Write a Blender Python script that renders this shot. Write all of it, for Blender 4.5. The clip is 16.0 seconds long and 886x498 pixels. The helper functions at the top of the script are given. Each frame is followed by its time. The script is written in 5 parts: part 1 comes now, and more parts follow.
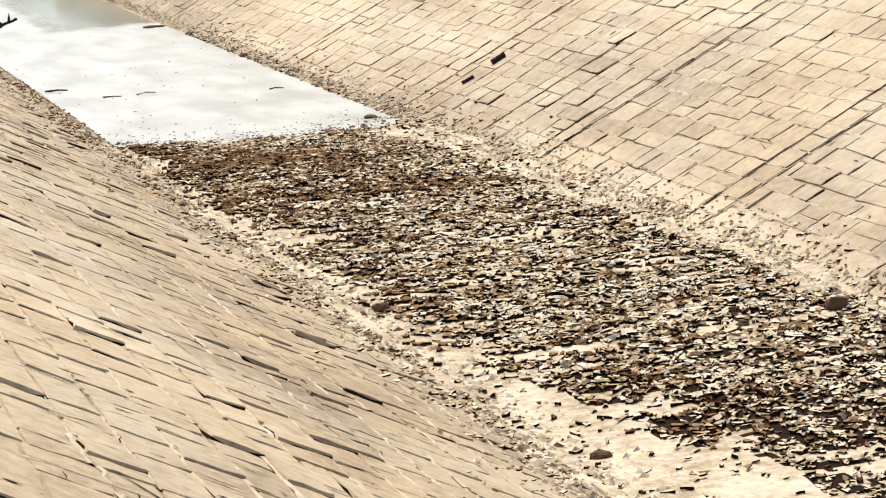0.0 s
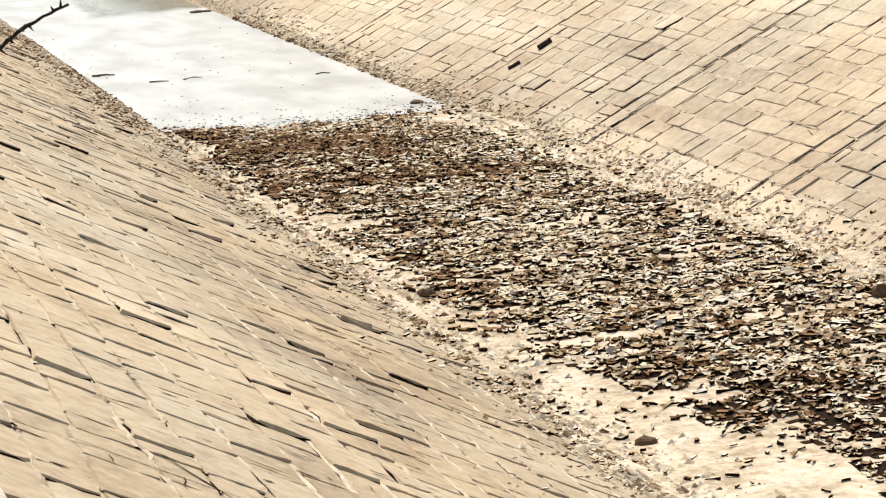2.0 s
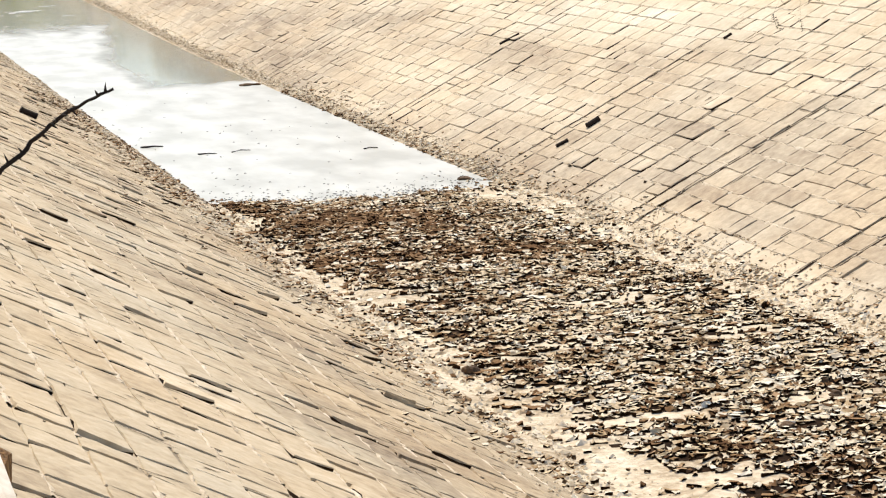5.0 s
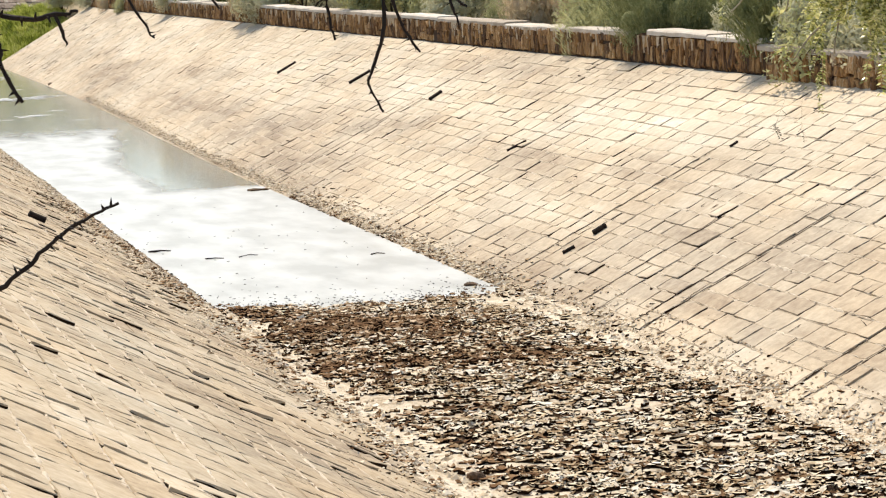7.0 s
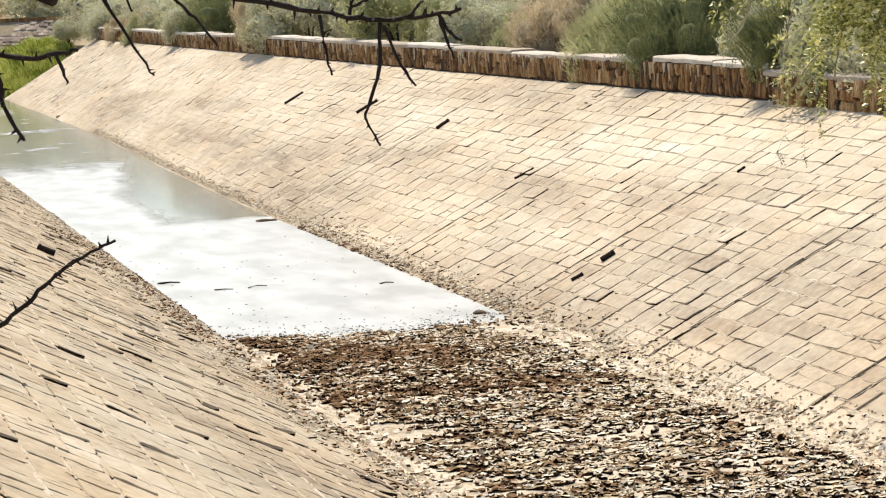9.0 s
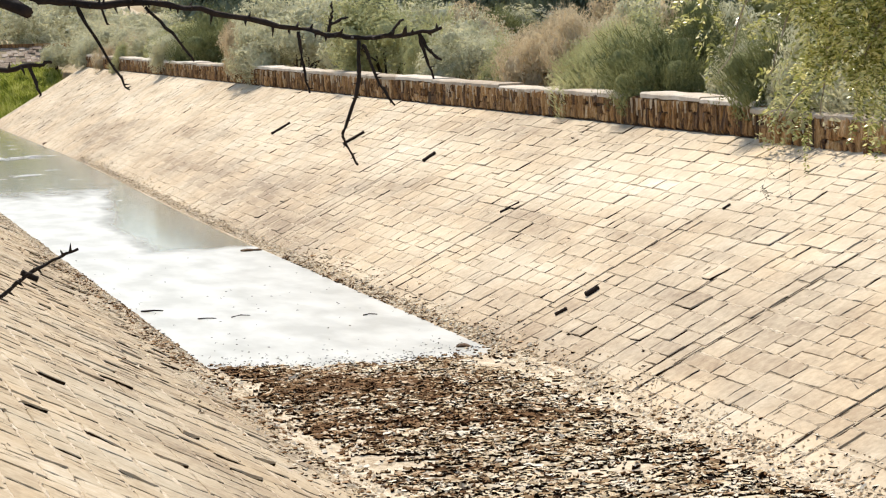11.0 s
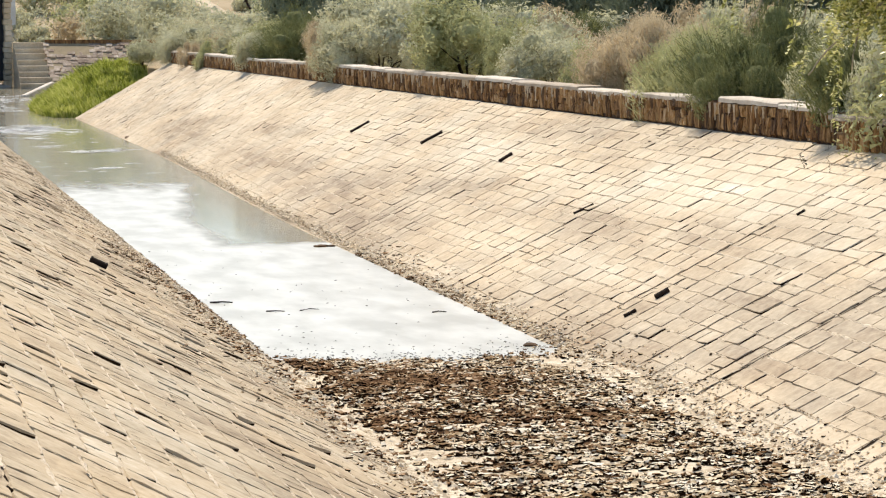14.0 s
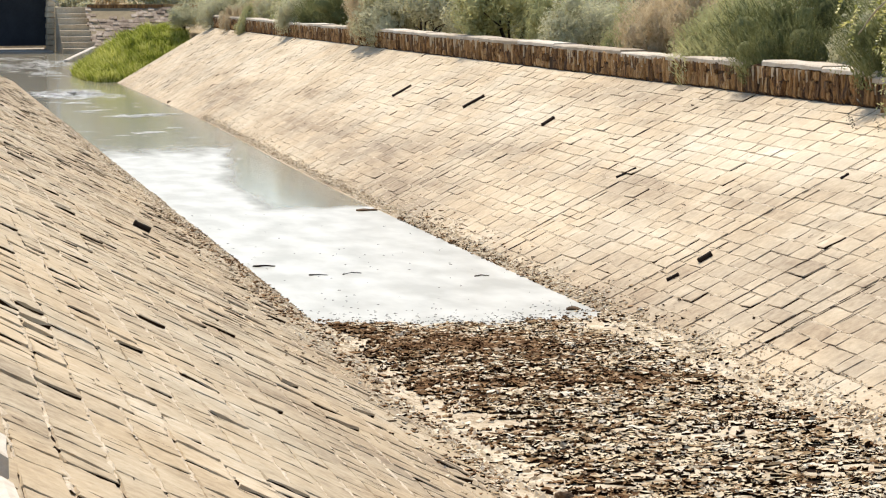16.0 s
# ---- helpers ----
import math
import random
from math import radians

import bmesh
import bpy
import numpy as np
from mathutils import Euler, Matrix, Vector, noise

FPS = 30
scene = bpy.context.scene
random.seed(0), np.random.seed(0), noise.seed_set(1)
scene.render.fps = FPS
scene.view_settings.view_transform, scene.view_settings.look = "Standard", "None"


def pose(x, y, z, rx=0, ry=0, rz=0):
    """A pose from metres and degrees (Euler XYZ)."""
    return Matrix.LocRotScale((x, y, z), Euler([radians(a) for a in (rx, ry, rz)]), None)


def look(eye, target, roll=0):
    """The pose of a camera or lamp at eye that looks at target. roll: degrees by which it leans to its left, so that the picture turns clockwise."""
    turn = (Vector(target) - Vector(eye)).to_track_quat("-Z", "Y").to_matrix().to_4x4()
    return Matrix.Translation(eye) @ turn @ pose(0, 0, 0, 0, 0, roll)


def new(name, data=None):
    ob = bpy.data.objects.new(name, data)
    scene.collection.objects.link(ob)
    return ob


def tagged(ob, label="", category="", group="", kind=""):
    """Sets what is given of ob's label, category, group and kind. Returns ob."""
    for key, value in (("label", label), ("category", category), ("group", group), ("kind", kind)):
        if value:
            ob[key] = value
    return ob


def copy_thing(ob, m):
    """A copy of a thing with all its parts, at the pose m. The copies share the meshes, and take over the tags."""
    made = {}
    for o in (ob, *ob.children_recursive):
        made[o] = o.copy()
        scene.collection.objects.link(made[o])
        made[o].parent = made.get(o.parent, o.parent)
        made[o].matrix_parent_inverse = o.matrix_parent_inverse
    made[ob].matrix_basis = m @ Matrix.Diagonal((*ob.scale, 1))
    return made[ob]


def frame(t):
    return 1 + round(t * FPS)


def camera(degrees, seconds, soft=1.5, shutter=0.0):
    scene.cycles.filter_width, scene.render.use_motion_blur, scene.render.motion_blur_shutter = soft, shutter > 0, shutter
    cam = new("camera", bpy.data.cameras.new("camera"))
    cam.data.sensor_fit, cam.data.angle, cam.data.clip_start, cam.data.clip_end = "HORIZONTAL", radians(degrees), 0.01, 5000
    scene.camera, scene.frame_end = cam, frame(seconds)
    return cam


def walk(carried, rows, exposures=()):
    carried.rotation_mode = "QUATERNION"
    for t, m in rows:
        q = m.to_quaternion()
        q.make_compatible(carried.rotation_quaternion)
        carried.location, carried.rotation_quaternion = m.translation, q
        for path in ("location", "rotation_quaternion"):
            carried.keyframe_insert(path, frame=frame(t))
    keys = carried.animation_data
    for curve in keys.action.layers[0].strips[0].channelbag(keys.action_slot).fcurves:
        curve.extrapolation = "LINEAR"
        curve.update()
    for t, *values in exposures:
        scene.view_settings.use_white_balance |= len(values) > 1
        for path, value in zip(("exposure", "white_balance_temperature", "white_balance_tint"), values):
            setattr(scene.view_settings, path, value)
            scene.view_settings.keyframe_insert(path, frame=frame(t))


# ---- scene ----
# ---------------------------------------------------------------- camera
cam = camera(20.224, 16.0, soft=1.2)


def view(x, y, z, yaw, pitch, roll):
    return pose(x, y, z, 0, 0, yaw) @ pose(0, 0, 0, 90 + pitch) @ pose(0, 0, 0, 0, 0, roll)


PATH = [
    (0.0, 0.000, -0.006, 4.252, -17.089, -10.809, -3.056),
    (0.5, -0.002, 0.004, 4.247, -16.724, -10.818, -3.192),
    (1.0, -0.003, 0.008, 4.244, -16.678, -10.970, -3.128),
    (1.5, -0.002, -0.002, 4.251, -16.165, -10.963, -3.176),
    (2.0, -0.003, -0.010, 4.253, -16.003, -11.087, -3.070),
    (2.5, -0.008, -0.009, 4.254, -15.732, -10.937, -2.878),
    (3.0, -0.003, -0.026, 4.256, -15.559, -10.768, -2.619),
    (3.2, 0.003, -0.042, 4.255, -15.542, -10.575, -2.626),
    (5.3, 0.007, 0.042, 4.257, -14.817, -8.812, -2.189),
    (5.5, -0.005, 0.011, 4.260, -14.662, -8.427, -2.113),
    (6.0, -0.000, 0.013, 4.260, -14.595, -7.960, -2.009),
    (6.5, 0.004, 0.004, 4.264, -14.444, -7.478, -2.215),
    (7.0, 0.002, -0.016, 4.267, -14.949, -6.863, -2.019),
    (7.5, 0.009, -0.027, 4.268, -14.640, -6.651, -2.280),
    (8.0, 0.010, -0.016, 4.267, -14.986, -6.321, -2.474),
    (8.5, 0.005, -0.041, 4.273, -14.765, -6.226, -2.689),
    (10.8, 0.010, -0.058, 4.266, -14.988, -5.926, -2.122),
    (11.0, 0.021, -0.020, 4.258, -15.134, -5.443, -1.711),
    (11.5, 0.101, 0.050, 4.241, -15.193, -3.620, -0.280),
    (11.8, 0.141, 0.118, 4.224, -15.117, -0.983, 0.457),
    (12.0, 0.155, 0.104, 4.194, -14.044, -0.423, 0.741),
    (12.2, 0.171, 0.120, 4.161, -14.208, -0.313, 0.828),
    (12.4, 0.180, 0.113, 4.141, -14.421, -2.041, 0.799),
    (12.5, 0.182, 0.113, 4.132, -13.521, -2.435, 0.692),
    (13.0, 0.219, 0.088, 4.111, -14.201, -4.626, 0.320),
    (13.5, 0.230, 0.094, 4.092, -13.955, -4.989, 0.110),
    (14.0, 0.231, 0.128, 4.101, -13.216, -5.234, -0.272),
    (14.5, 0.228, 0.118, 4.100, -12.905, -5.329, -0.481),
    (15.0, 0.230, 0.090, 4.103, -12.744, -5.608, -0.489),
    (15.5, 0.210, 0.104, 4.094, -12.511, -5.569, -0.463),
    (16.0, 0.212, 0.124, 4.090, -12.255, -6.043, -0.357),
]
EXPOSURE = [
    (0.0, 0.53, 6750, 8), (3.2, 0.55, 6730, 8), (5.5, 0.57, 6600, 8), (11.7, 0.57, 6600, 8), (12.0, 0.29, 6640, 8), (12.2, 0.14, 6680, 8), (12.6, 0.06, 6900, 8),
    (13.2, 0.29, 6800, 8), (13.8, 0.53, 6620, 8), (16.0, 0.53, 6620, 8),
]
walk(cam, [(r[0], view(*r[1:])) for r in PATH], EXPOSURE)

# ---------------------------------------------------------------- light
SUN_ELEV, SUN_AZ = radians(52), radians(2)  # azimuth from +y towards +x
world = bpy.data.worlds.new("sky")
scene.world = world
world.use_nodes = True
wn, wl = world.node_tree.nodes, world.node_tree.links
sky = wn.new("ShaderNodeTexSky")
sky.sky_type = "NISHITA"
sky.sun_disc = False
sky.sun_elevation, sky.sun_rotation = SUN_ELEV, SUN_AZ
sky.dust_density, sky.air_density, sky.ozone_density = 0.8, 1.0, 1.2
wl.new(sky.outputs[0], wn["Background"].inputs[0])
wn["Background"].inputs[1].default_value = 0.12
sun_data = bpy.data.lights.new("sun", "SUN")
sun_data.energy, sun_data.angle, sun_data.color = 3.9, radians(0.6), (1.0, 0.905, 0.79)
sun = new("sun", sun_data)
to_sun = Vector((math.sin(SUN_AZ) * math.cos(SUN_ELEV), math.cos(SUN_AZ) * math.cos(SUN_ELEV), math.sin(SUN_ELEV)))
sun.matrix_world = look(to_sun * 60, (0, 0, 0))


# ---------------------------------------------------------------- materials
def surface(name, stops, scale=1.0, fine=12.0, rough=0.85, bump=0.3, dist=0.02, vary=None, weight=(0.5, 0.3, 0.5),
            stretch=(1, 1, 1), grain=None, spec=0.3, translucent=0.0, metal=0.0, silt=0.0, lime=0.0, hue=0.0):
    """A procedural surface. stops: (place, colour) of the ramp; vary: None, 'object' or 'island'."""
    m = bpy.data.materials.new(name)
    m.use_nodes = True
    n, l = m.node_tree.nodes, m.node_tree.links
    bsdf = n["Principled BSDF"]
    geo = n.new("ShaderNodeNewGeometry")
    mp = n.new("ShaderNodeMapping")
    mp.inputs["Scale"].default_value = stretch
    l.new(geo.outputs["Position"], mp.inputs["Vector"])
    mg = n.new("ShaderNodeMapping")
    mg.inputs["Scale"].default_value = grain or stretch
    l.new(geo.outputs["Position"], mg.inputs["Vector"])
    big, small = n.new("ShaderNodeTexNoise"), n.new("ShaderNodeTexNoise")
    for node, s, d, via in ((big, scale, 5, mp), (small, fine, 8, mg)):
        node.inputs["Scale"].default_value, node.inputs["Detail"].default_value = s, d
        node.inputs["Roughness"].default_value = 0.6
        l.new(via.outputs[0], node.inputs["Vector"])

    def calc(op, a, b):
        c = n.new("ShaderNodeMath")
        c.operation = op
        for k, v in enumerate((a, b)):
            if isinstance(v, (int, float)):
                c.inputs[k].default_value = v
            else:
                l.new(v, c.inputs[k])
        return c.outputs[0]

    total = calc("ADD", calc("MULTIPLY", calc("SUBTRACT", big.outputs["Fac"], 0.5), weight[0] * 2.2),
                 calc("MULTIPLY", calc("SUBTRACT", small.outputs["Fac"], 0.5), weight[1] * 2.2))
    if vary:
        src = geo.outputs["Random Per Island"] if vary == "island" else n.new("ShaderNodeObjectInfo").outputs["Random"]
        total = calc("ADD", total, calc("MULTIPLY", calc("SUBTRACT", src, 0.5), weight[2]))
    total = calc("ADD", total, 0.5)
    ramp = n.new("ShaderNodeValToRGB")
    els = ramp.color_ramp.elements
    while len(els) < len(stops):
        els.new(0.5)
    for e, (p, c) in zip(els, stops):
        e.position, e.color = p, (*c, 1)
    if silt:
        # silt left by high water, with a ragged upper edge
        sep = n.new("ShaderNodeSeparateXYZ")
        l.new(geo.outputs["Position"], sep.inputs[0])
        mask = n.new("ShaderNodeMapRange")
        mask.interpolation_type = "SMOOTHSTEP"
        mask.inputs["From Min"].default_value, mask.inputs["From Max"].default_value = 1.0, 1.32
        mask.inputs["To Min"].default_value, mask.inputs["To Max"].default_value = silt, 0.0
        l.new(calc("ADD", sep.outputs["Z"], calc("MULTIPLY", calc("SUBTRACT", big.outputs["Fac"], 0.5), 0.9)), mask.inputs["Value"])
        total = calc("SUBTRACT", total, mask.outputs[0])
    if lime:
        # pale bloom in broken patches
        bloom, edge = n.new("ShaderNodeTexNoise"), n.new("ShaderNodeMapRange")
        bloom.inputs["Scale"].default_value, bloom.inputs["Detail"].default_value, bloom.inputs["Roughness"].default_value = 1.4, 9, 0.72
        l.new(mg.outputs[0], bloom.inputs["Vector"])
        for k, v in zip(("From Min", "From Max", "To Min", "To Max"), (0.50, 0.66, 0.0, lime)):
            edge.inputs[k].default_value = v
        l.new(bloom.outputs["Fac"], edge.inputs["Value"])
        total = calc("ADD", total, edge.outputs[0])
    l.new(total, ramp.inputs[0])
    colour = ramp.outputs[0]
    if hue:
        # broad drift between a rosy and a greyish stone
        drift, tone, mul = n.new("ShaderNodeTexNoise"), n.new("ShaderNodeValToRGB"), n.new("ShaderNodeMix")
        drift.inputs["Scale"].default_value, drift.inputs["Detail"].default_value = 0.55, 3
        l.new(geo.outputs["Position"], drift.inputs["Vector"])
        te = tone.color_ramp.elements
        te[0].position, te[1].position = 0.36, 0.66
        te[0].color, te[1].color = (1 + hue * 0.35, 1 - hue * 0.25, 1 - hue * 0.85, 1), (1 - hue * 0.55, 1 - hue * 0.25, 1 + hue * 0.35, 1)
        mul.data_type, mul.blend_type = "RGBA", "MULTIPLY"
        mul.inputs["Factor"].default_value = 1.0
        l.new(drift.outputs["Fac"], tone.inputs[0])
        l.new(colour, mul.inputs["A"])
        l.new(tone.outputs[0], mul.inputs["B"])
        colour = mul.outputs["Result"]
    l.new(colour, bsdf.inputs["Base Color"])
    bsdf.inputs["Roughness"].default_value = rough
    bsdf.inputs["Specular IOR Level"].default_value = spec
    bsdf.inputs["Metallic"].default_value = metal
    if bump:
        b = n.new("ShaderNodeBump")
        b.inputs["Strength"].default_value, b.inputs["Distance"].default_value = bump, dist
        l.new(calc("ADD", small.outputs["Fac"], calc("MULTIPLY", big.outputs["Fac"], 0.6)), b.inputs["Height"])
        l.new(b.outputs[0], bsdf.inputs["Normal"])
    if translucent:
        tr, mix = n.new("ShaderNodeBsdfTranslucent"), n.new("ShaderNodeMixShader")
        l.new(colour, tr.inputs["Color"])
        mix.inputs[0].default_value = translucent
        l.new(bsdf.outputs[0], mix.inputs[1])
        l.new(tr.outputs[0], mix.inputs[2])
        l.new(mix.outputs[0], n["Material Output"].inputs["Surface"])
    return m


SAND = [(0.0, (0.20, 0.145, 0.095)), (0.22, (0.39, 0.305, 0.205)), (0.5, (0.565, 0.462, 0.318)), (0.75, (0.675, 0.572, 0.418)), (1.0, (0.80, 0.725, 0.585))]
WEST = [(p, (c[0] * 0.79, c[1] * 0.772, c[2] * 0.73)) for p, c in SAND]  # the near slope is darker and a little browner
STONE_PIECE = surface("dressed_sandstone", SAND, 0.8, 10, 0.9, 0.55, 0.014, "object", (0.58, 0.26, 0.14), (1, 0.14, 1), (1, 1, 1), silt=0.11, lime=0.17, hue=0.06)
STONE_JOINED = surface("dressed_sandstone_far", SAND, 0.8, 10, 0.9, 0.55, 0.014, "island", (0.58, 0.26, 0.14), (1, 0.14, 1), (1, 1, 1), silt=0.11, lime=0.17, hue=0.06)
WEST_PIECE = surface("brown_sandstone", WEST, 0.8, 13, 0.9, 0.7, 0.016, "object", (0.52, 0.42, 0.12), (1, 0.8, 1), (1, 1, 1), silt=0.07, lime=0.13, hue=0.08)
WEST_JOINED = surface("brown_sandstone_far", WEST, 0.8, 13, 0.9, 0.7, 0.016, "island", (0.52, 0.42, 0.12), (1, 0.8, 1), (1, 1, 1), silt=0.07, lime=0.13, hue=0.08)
# near-black: dirt in the joints, with the deep gaps' shade painted in
JOINT_DIRT_AND_SHADE = surface("joint_dirt_and_painted_shade", [(0.2, (0.014, 0.008, 0.005)), (0.8, (0.050, 0.031, 0.017))], 3, 30, 0.95, 0.5, 0.01, spec=0.03)
JOINT_BED = surface("earth_and_mortar_bed", [(0.22, (0.07, 0.05, 0.03)), (0.40, (0.28, 0.22, 0.145)), (0.62, (0.52, 0.42, 0.29))], 1.3, 22, 0.95, 0.6, 0.02)
OLD_STONE = surface("weathered_rubble_stone", [(0.0, (0.10, 0.065, 0.045)), (0.3, (0.27, 0.20, 0.145)), (0.6, (0.44, 0.345, 0.26)), (1.0, (0.66, 0.56, 0.45))], 0.7, 6, 0.95, 0.8, 0.03, "island", (0.7, 0.4, 0.4))
MORTAR = surface("lime_mortar", [(0.2, (0.34, 0.26, 0.17)), (0.5, (0.54, 0.44, 0.31)), (0.85, (0.72, 0.63, 0.49))], 1.3, 25, 0.95, 0.7, 0.02)
RUST = [(0.05, (0.030, 0.016, 0.010)), (0.32, (0.12, 0.062, 0.026)), (0.58, (0.33, 0.175, 0.065)), (0.82, (0.51, 0.315, 0.135)), (1.0, (0.62, 0.48, 0.32))]
RUBBLE_PIECE = surface("brown_rubble_stone", RUST, 3.0, 22, 0.9, 0.8, 0.03, "object", (0.7, 0.5, 0.5), (5.0, 5.0, 0.5))
RUBBLE_JOINED = surface("brown_rubble_stone_far", RUST, 3.0, 22, 0.9, 0.8, 0.03, "island", (0.7, 0.5, 0.5), (5.0, 5.0, 0.5))
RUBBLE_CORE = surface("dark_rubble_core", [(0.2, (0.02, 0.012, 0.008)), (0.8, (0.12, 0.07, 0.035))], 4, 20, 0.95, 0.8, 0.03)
COPING = surface("lime_coping", [(0.2, (0.38, 0.31, 0.23)), (0.55, (0.58, 0.50, 0.40)), (0.9, (0.74, 0.68, 0.58))], 1.5, 18, 0.92, 0.6, 0.02, "object")
# darker, greyer coping for the near section of the east parapet
GREY_COPING = surface("grey_coping", [(0.2, (0.16, 0.125, 0.09)), (0.55, (0.30, 0.245, 0.185)), (0.9, (0.46, 0.39, 0.31))], 1.5, 18, 0.92, 0.6, 0.02, "object")
MUD = surface("dried_silt", [(0.25, (0.36, 0.275, 0.175)), (0.5, (0.58, 0.475, 0.335)), (0.75, (0.74, 0.65, 0.50))], 1.6, 14, 0.95, 0.8, 0.03, None, (0.5, 0.5, 0))
FLAKE = surface("dried_mud_plates", [(0.0, (0.17, 0.095, 0.045)), (0.2, (0.38, 0.26, 0.14)), (0.38, (0.60, 0.47, 0.30)), (0.62, (0.76, 0.645, 0.465)), (0.95, (0.84, 0.76, 0.61))],
                1.7, 20, 0.92, 0.4, 0.01, "island", (0.8, 0.15, 0.7), spec=0.03)
BROWN_FLAKE = surface("brown_mud_plates", [(0.0, (0.075, 0.036, 0.017)), (0.35, (0.175, 0.095, 0.045)), (0.65, (0.30, 0.18, 0.09)), (0.85, (0.42, 0.28, 0.165)), (1.0, (0.62, 0.50, 0.34))],
                      1.7, 20, 0.92, 0.4, 0.01, "island", (0.8, 0.15, 0.7), spec=0.03)
DARK_MUD_AND_SHADE = surface("dark_mud_with_painted_shade", [(0.25, (0.009, 0.005, 0.0025)), (0.6, (0.029, 0.0145, 0.0065)), (0.9, (0.080, 0.041, 0.019))], 2.2, 16, 0.95, 0.9, 0.03, None, (0.5, 0.5, 0), spec=0.05)
GROUND = surface("sandy_ground", [(0.2, (0.24, 0.19, 0.11)), (0.5, (0.36, 0.28, 0.17)), (0.8, (0.48, 0.38, 0.25))], 0.08, 1.5, 0.95, 0.6, 0.1)
PATHMAT = surface("pale_track", [(0.2, (0.46, 0.37, 0.25)), (0.8, (0.60, 0.50, 0.36))], 0.5, 4, 0.95, 0.4, 0.05)
PEBBLE = surface("pebbles", [(0.0, (0.08, 0.048, 0.025)), (0.14, (0.35, 0.25, 0.15)), (0.34, (0.62, 0.49, 0.32)), (0.7, (0.76, 0.635, 0.45)), (1.0, (0.85, 0.75, 0.58))], 3, 30, 0.9, 0.4, 0.01, "island", (0.2, 0.2, 1.0), spec=0.05)
BROWN_ROCK = surface("brown_rock", [(0.2, (0.06, 0.035, 0.02)), (0.7, (0.17, 0.10, 0.05))], 6, 40, 0.9, 0.7, 0.02)
IRON = surface("rusty_pipe", [(0.2, (0.010, 0.007, 0.005)), (0.8, (0.035, 0.020, 0.013))], 12, 60, 0.95, 0.4, 0.01)
BARK = surface("dark_bark", [(0.2, (0.008, 0.005, 0.004)), (0.7, (0.030, 0.020, 0.015))], 25, 140, 0.9, 0.8, 0.002)
PALE_BARK = surface("pale_twig", [(0.2, (0.20, 0.16, 0.10)), (0.8, (0.50, 0.45, 0.33))], 20, 90, 0.85, 0.4, 0.003)
STEM = surface("shrub_stems", [(0.2, (0.025, 0.019, 0.012)), (0.8, (0.09, 0.068, 0.042))], 8, 40, 0.9, 0.5, 0.01)
SAGE = surface("sage_leaves", [(0.05, (0.26, 0.25, 0.155)), (0.5, (0.62, 0.595, 0.395)), (0.95, (0.85, 0.825, 0.63))], 0.9, 26, 0.9, 0.35, 0.06, "island", (0.5, 0.3, 0.2), spec=0.1, translucent=0.34)
OLIVE = surface("olive_leaves", [(0.05, (0.19, 0.19, 0.085)), (0.5, (0.46, 0.455, 0.225)), (0.95, (0.72, 0.70, 0.42))], 0.9, 26, 0.9, 0.35, 0.06, "island", (0.5, 0.3, 0.2), spec=0.1, translucent=0.34)
DARKLEAF = surface("dark_feathery_leaves", [(0.05, (0.06, 0.07, 0.028)), (0.5, (0.20, 0.212, 0.088)), (0.95, (0.46, 0.45, 0.215))], 0.7, 30, 0.9, 0.4, 0.05, "island", (0.5, 0.3, 0.25), spec=0.1, translucent=0.24)
WOODLEAF = surface("dark_tree_leaves", [(0.05, (0.11, 0.132, 0.088)), (0.5, (0.205, 0.235, 0.155)), (0.95, (0.33, 0.36, 0.24))], 0.15, 9, 0.9, 0.9, 0.12, "island", (0.5, 0.3, 0.2), spec=0.1, translucent=0.18)
DRYLEAF = surface("dry_tan_leaves", [(0.05, (0.32, 0.245, 0.15)), (0.5, (0.61, 0.50, 0.325)), (0.95, (0.77, 0.68, 0.48))], 0.9, 26, 0.9, 0.35, 0.06, "island", (0.5, 0.3, 0.2), spec=0.1, translucent=0.34)
REED = surface("green_reeds", [(0.05, (0.07, 0.10, 0.012)), (0.5, (0.34, 0.375, 0.06)), (0.95, (0.66, 0.64, 0.22))], 0.8, 5, 0.7, 0, 0, "island", (0.9, 0.3, 0.7), translucent=0.35)
PODLEAF = surface("mesquite_leaves", [(0.05, (0.09, 0.105, 0.018)), (0.5, (0.40, 0.41, 0.10)), (0.95, (0.86, 0.81, 0.40))], 3, 30, 0.32, 0, 0, "island", (0.3, 0.2, 1.0), spec=0.5, translucent=0.28)
# mesquite leaflets darkened in colour to read as backlit silhouettes
BACKLIT_POD = surface("backlit_dark_leaflets", [(0.1, (0.012, 0.014, 0.006)), (0.9, (0.06, 0.062, 0.022))], 3, 30, 0.6, 0, 0, "island", (0.3, 0.2, 1.0))
CONCRETE = surface("grey_concrete", [(0.2, (0.28, 0.24, 0.19)), (0.8, (0.46, 0.41, 0.33))], 0.8, 10, 0.9, 0.4, 0.02)
WHITEWASH = surface("whitewash", [(0.2, (0.62, 0.60, 0.56)), (0.8, (0.80, 0.79, 0.76))], 2, 15, 0.85, 0.3, 0.01)
GATE = surface("dark_gate_steel", [(0.2, (0.015, 0.017, 0.022)), (0.8, (0.035, 0.038, 0.046))], 1, 12, 0.7, 0.2, 0.01)


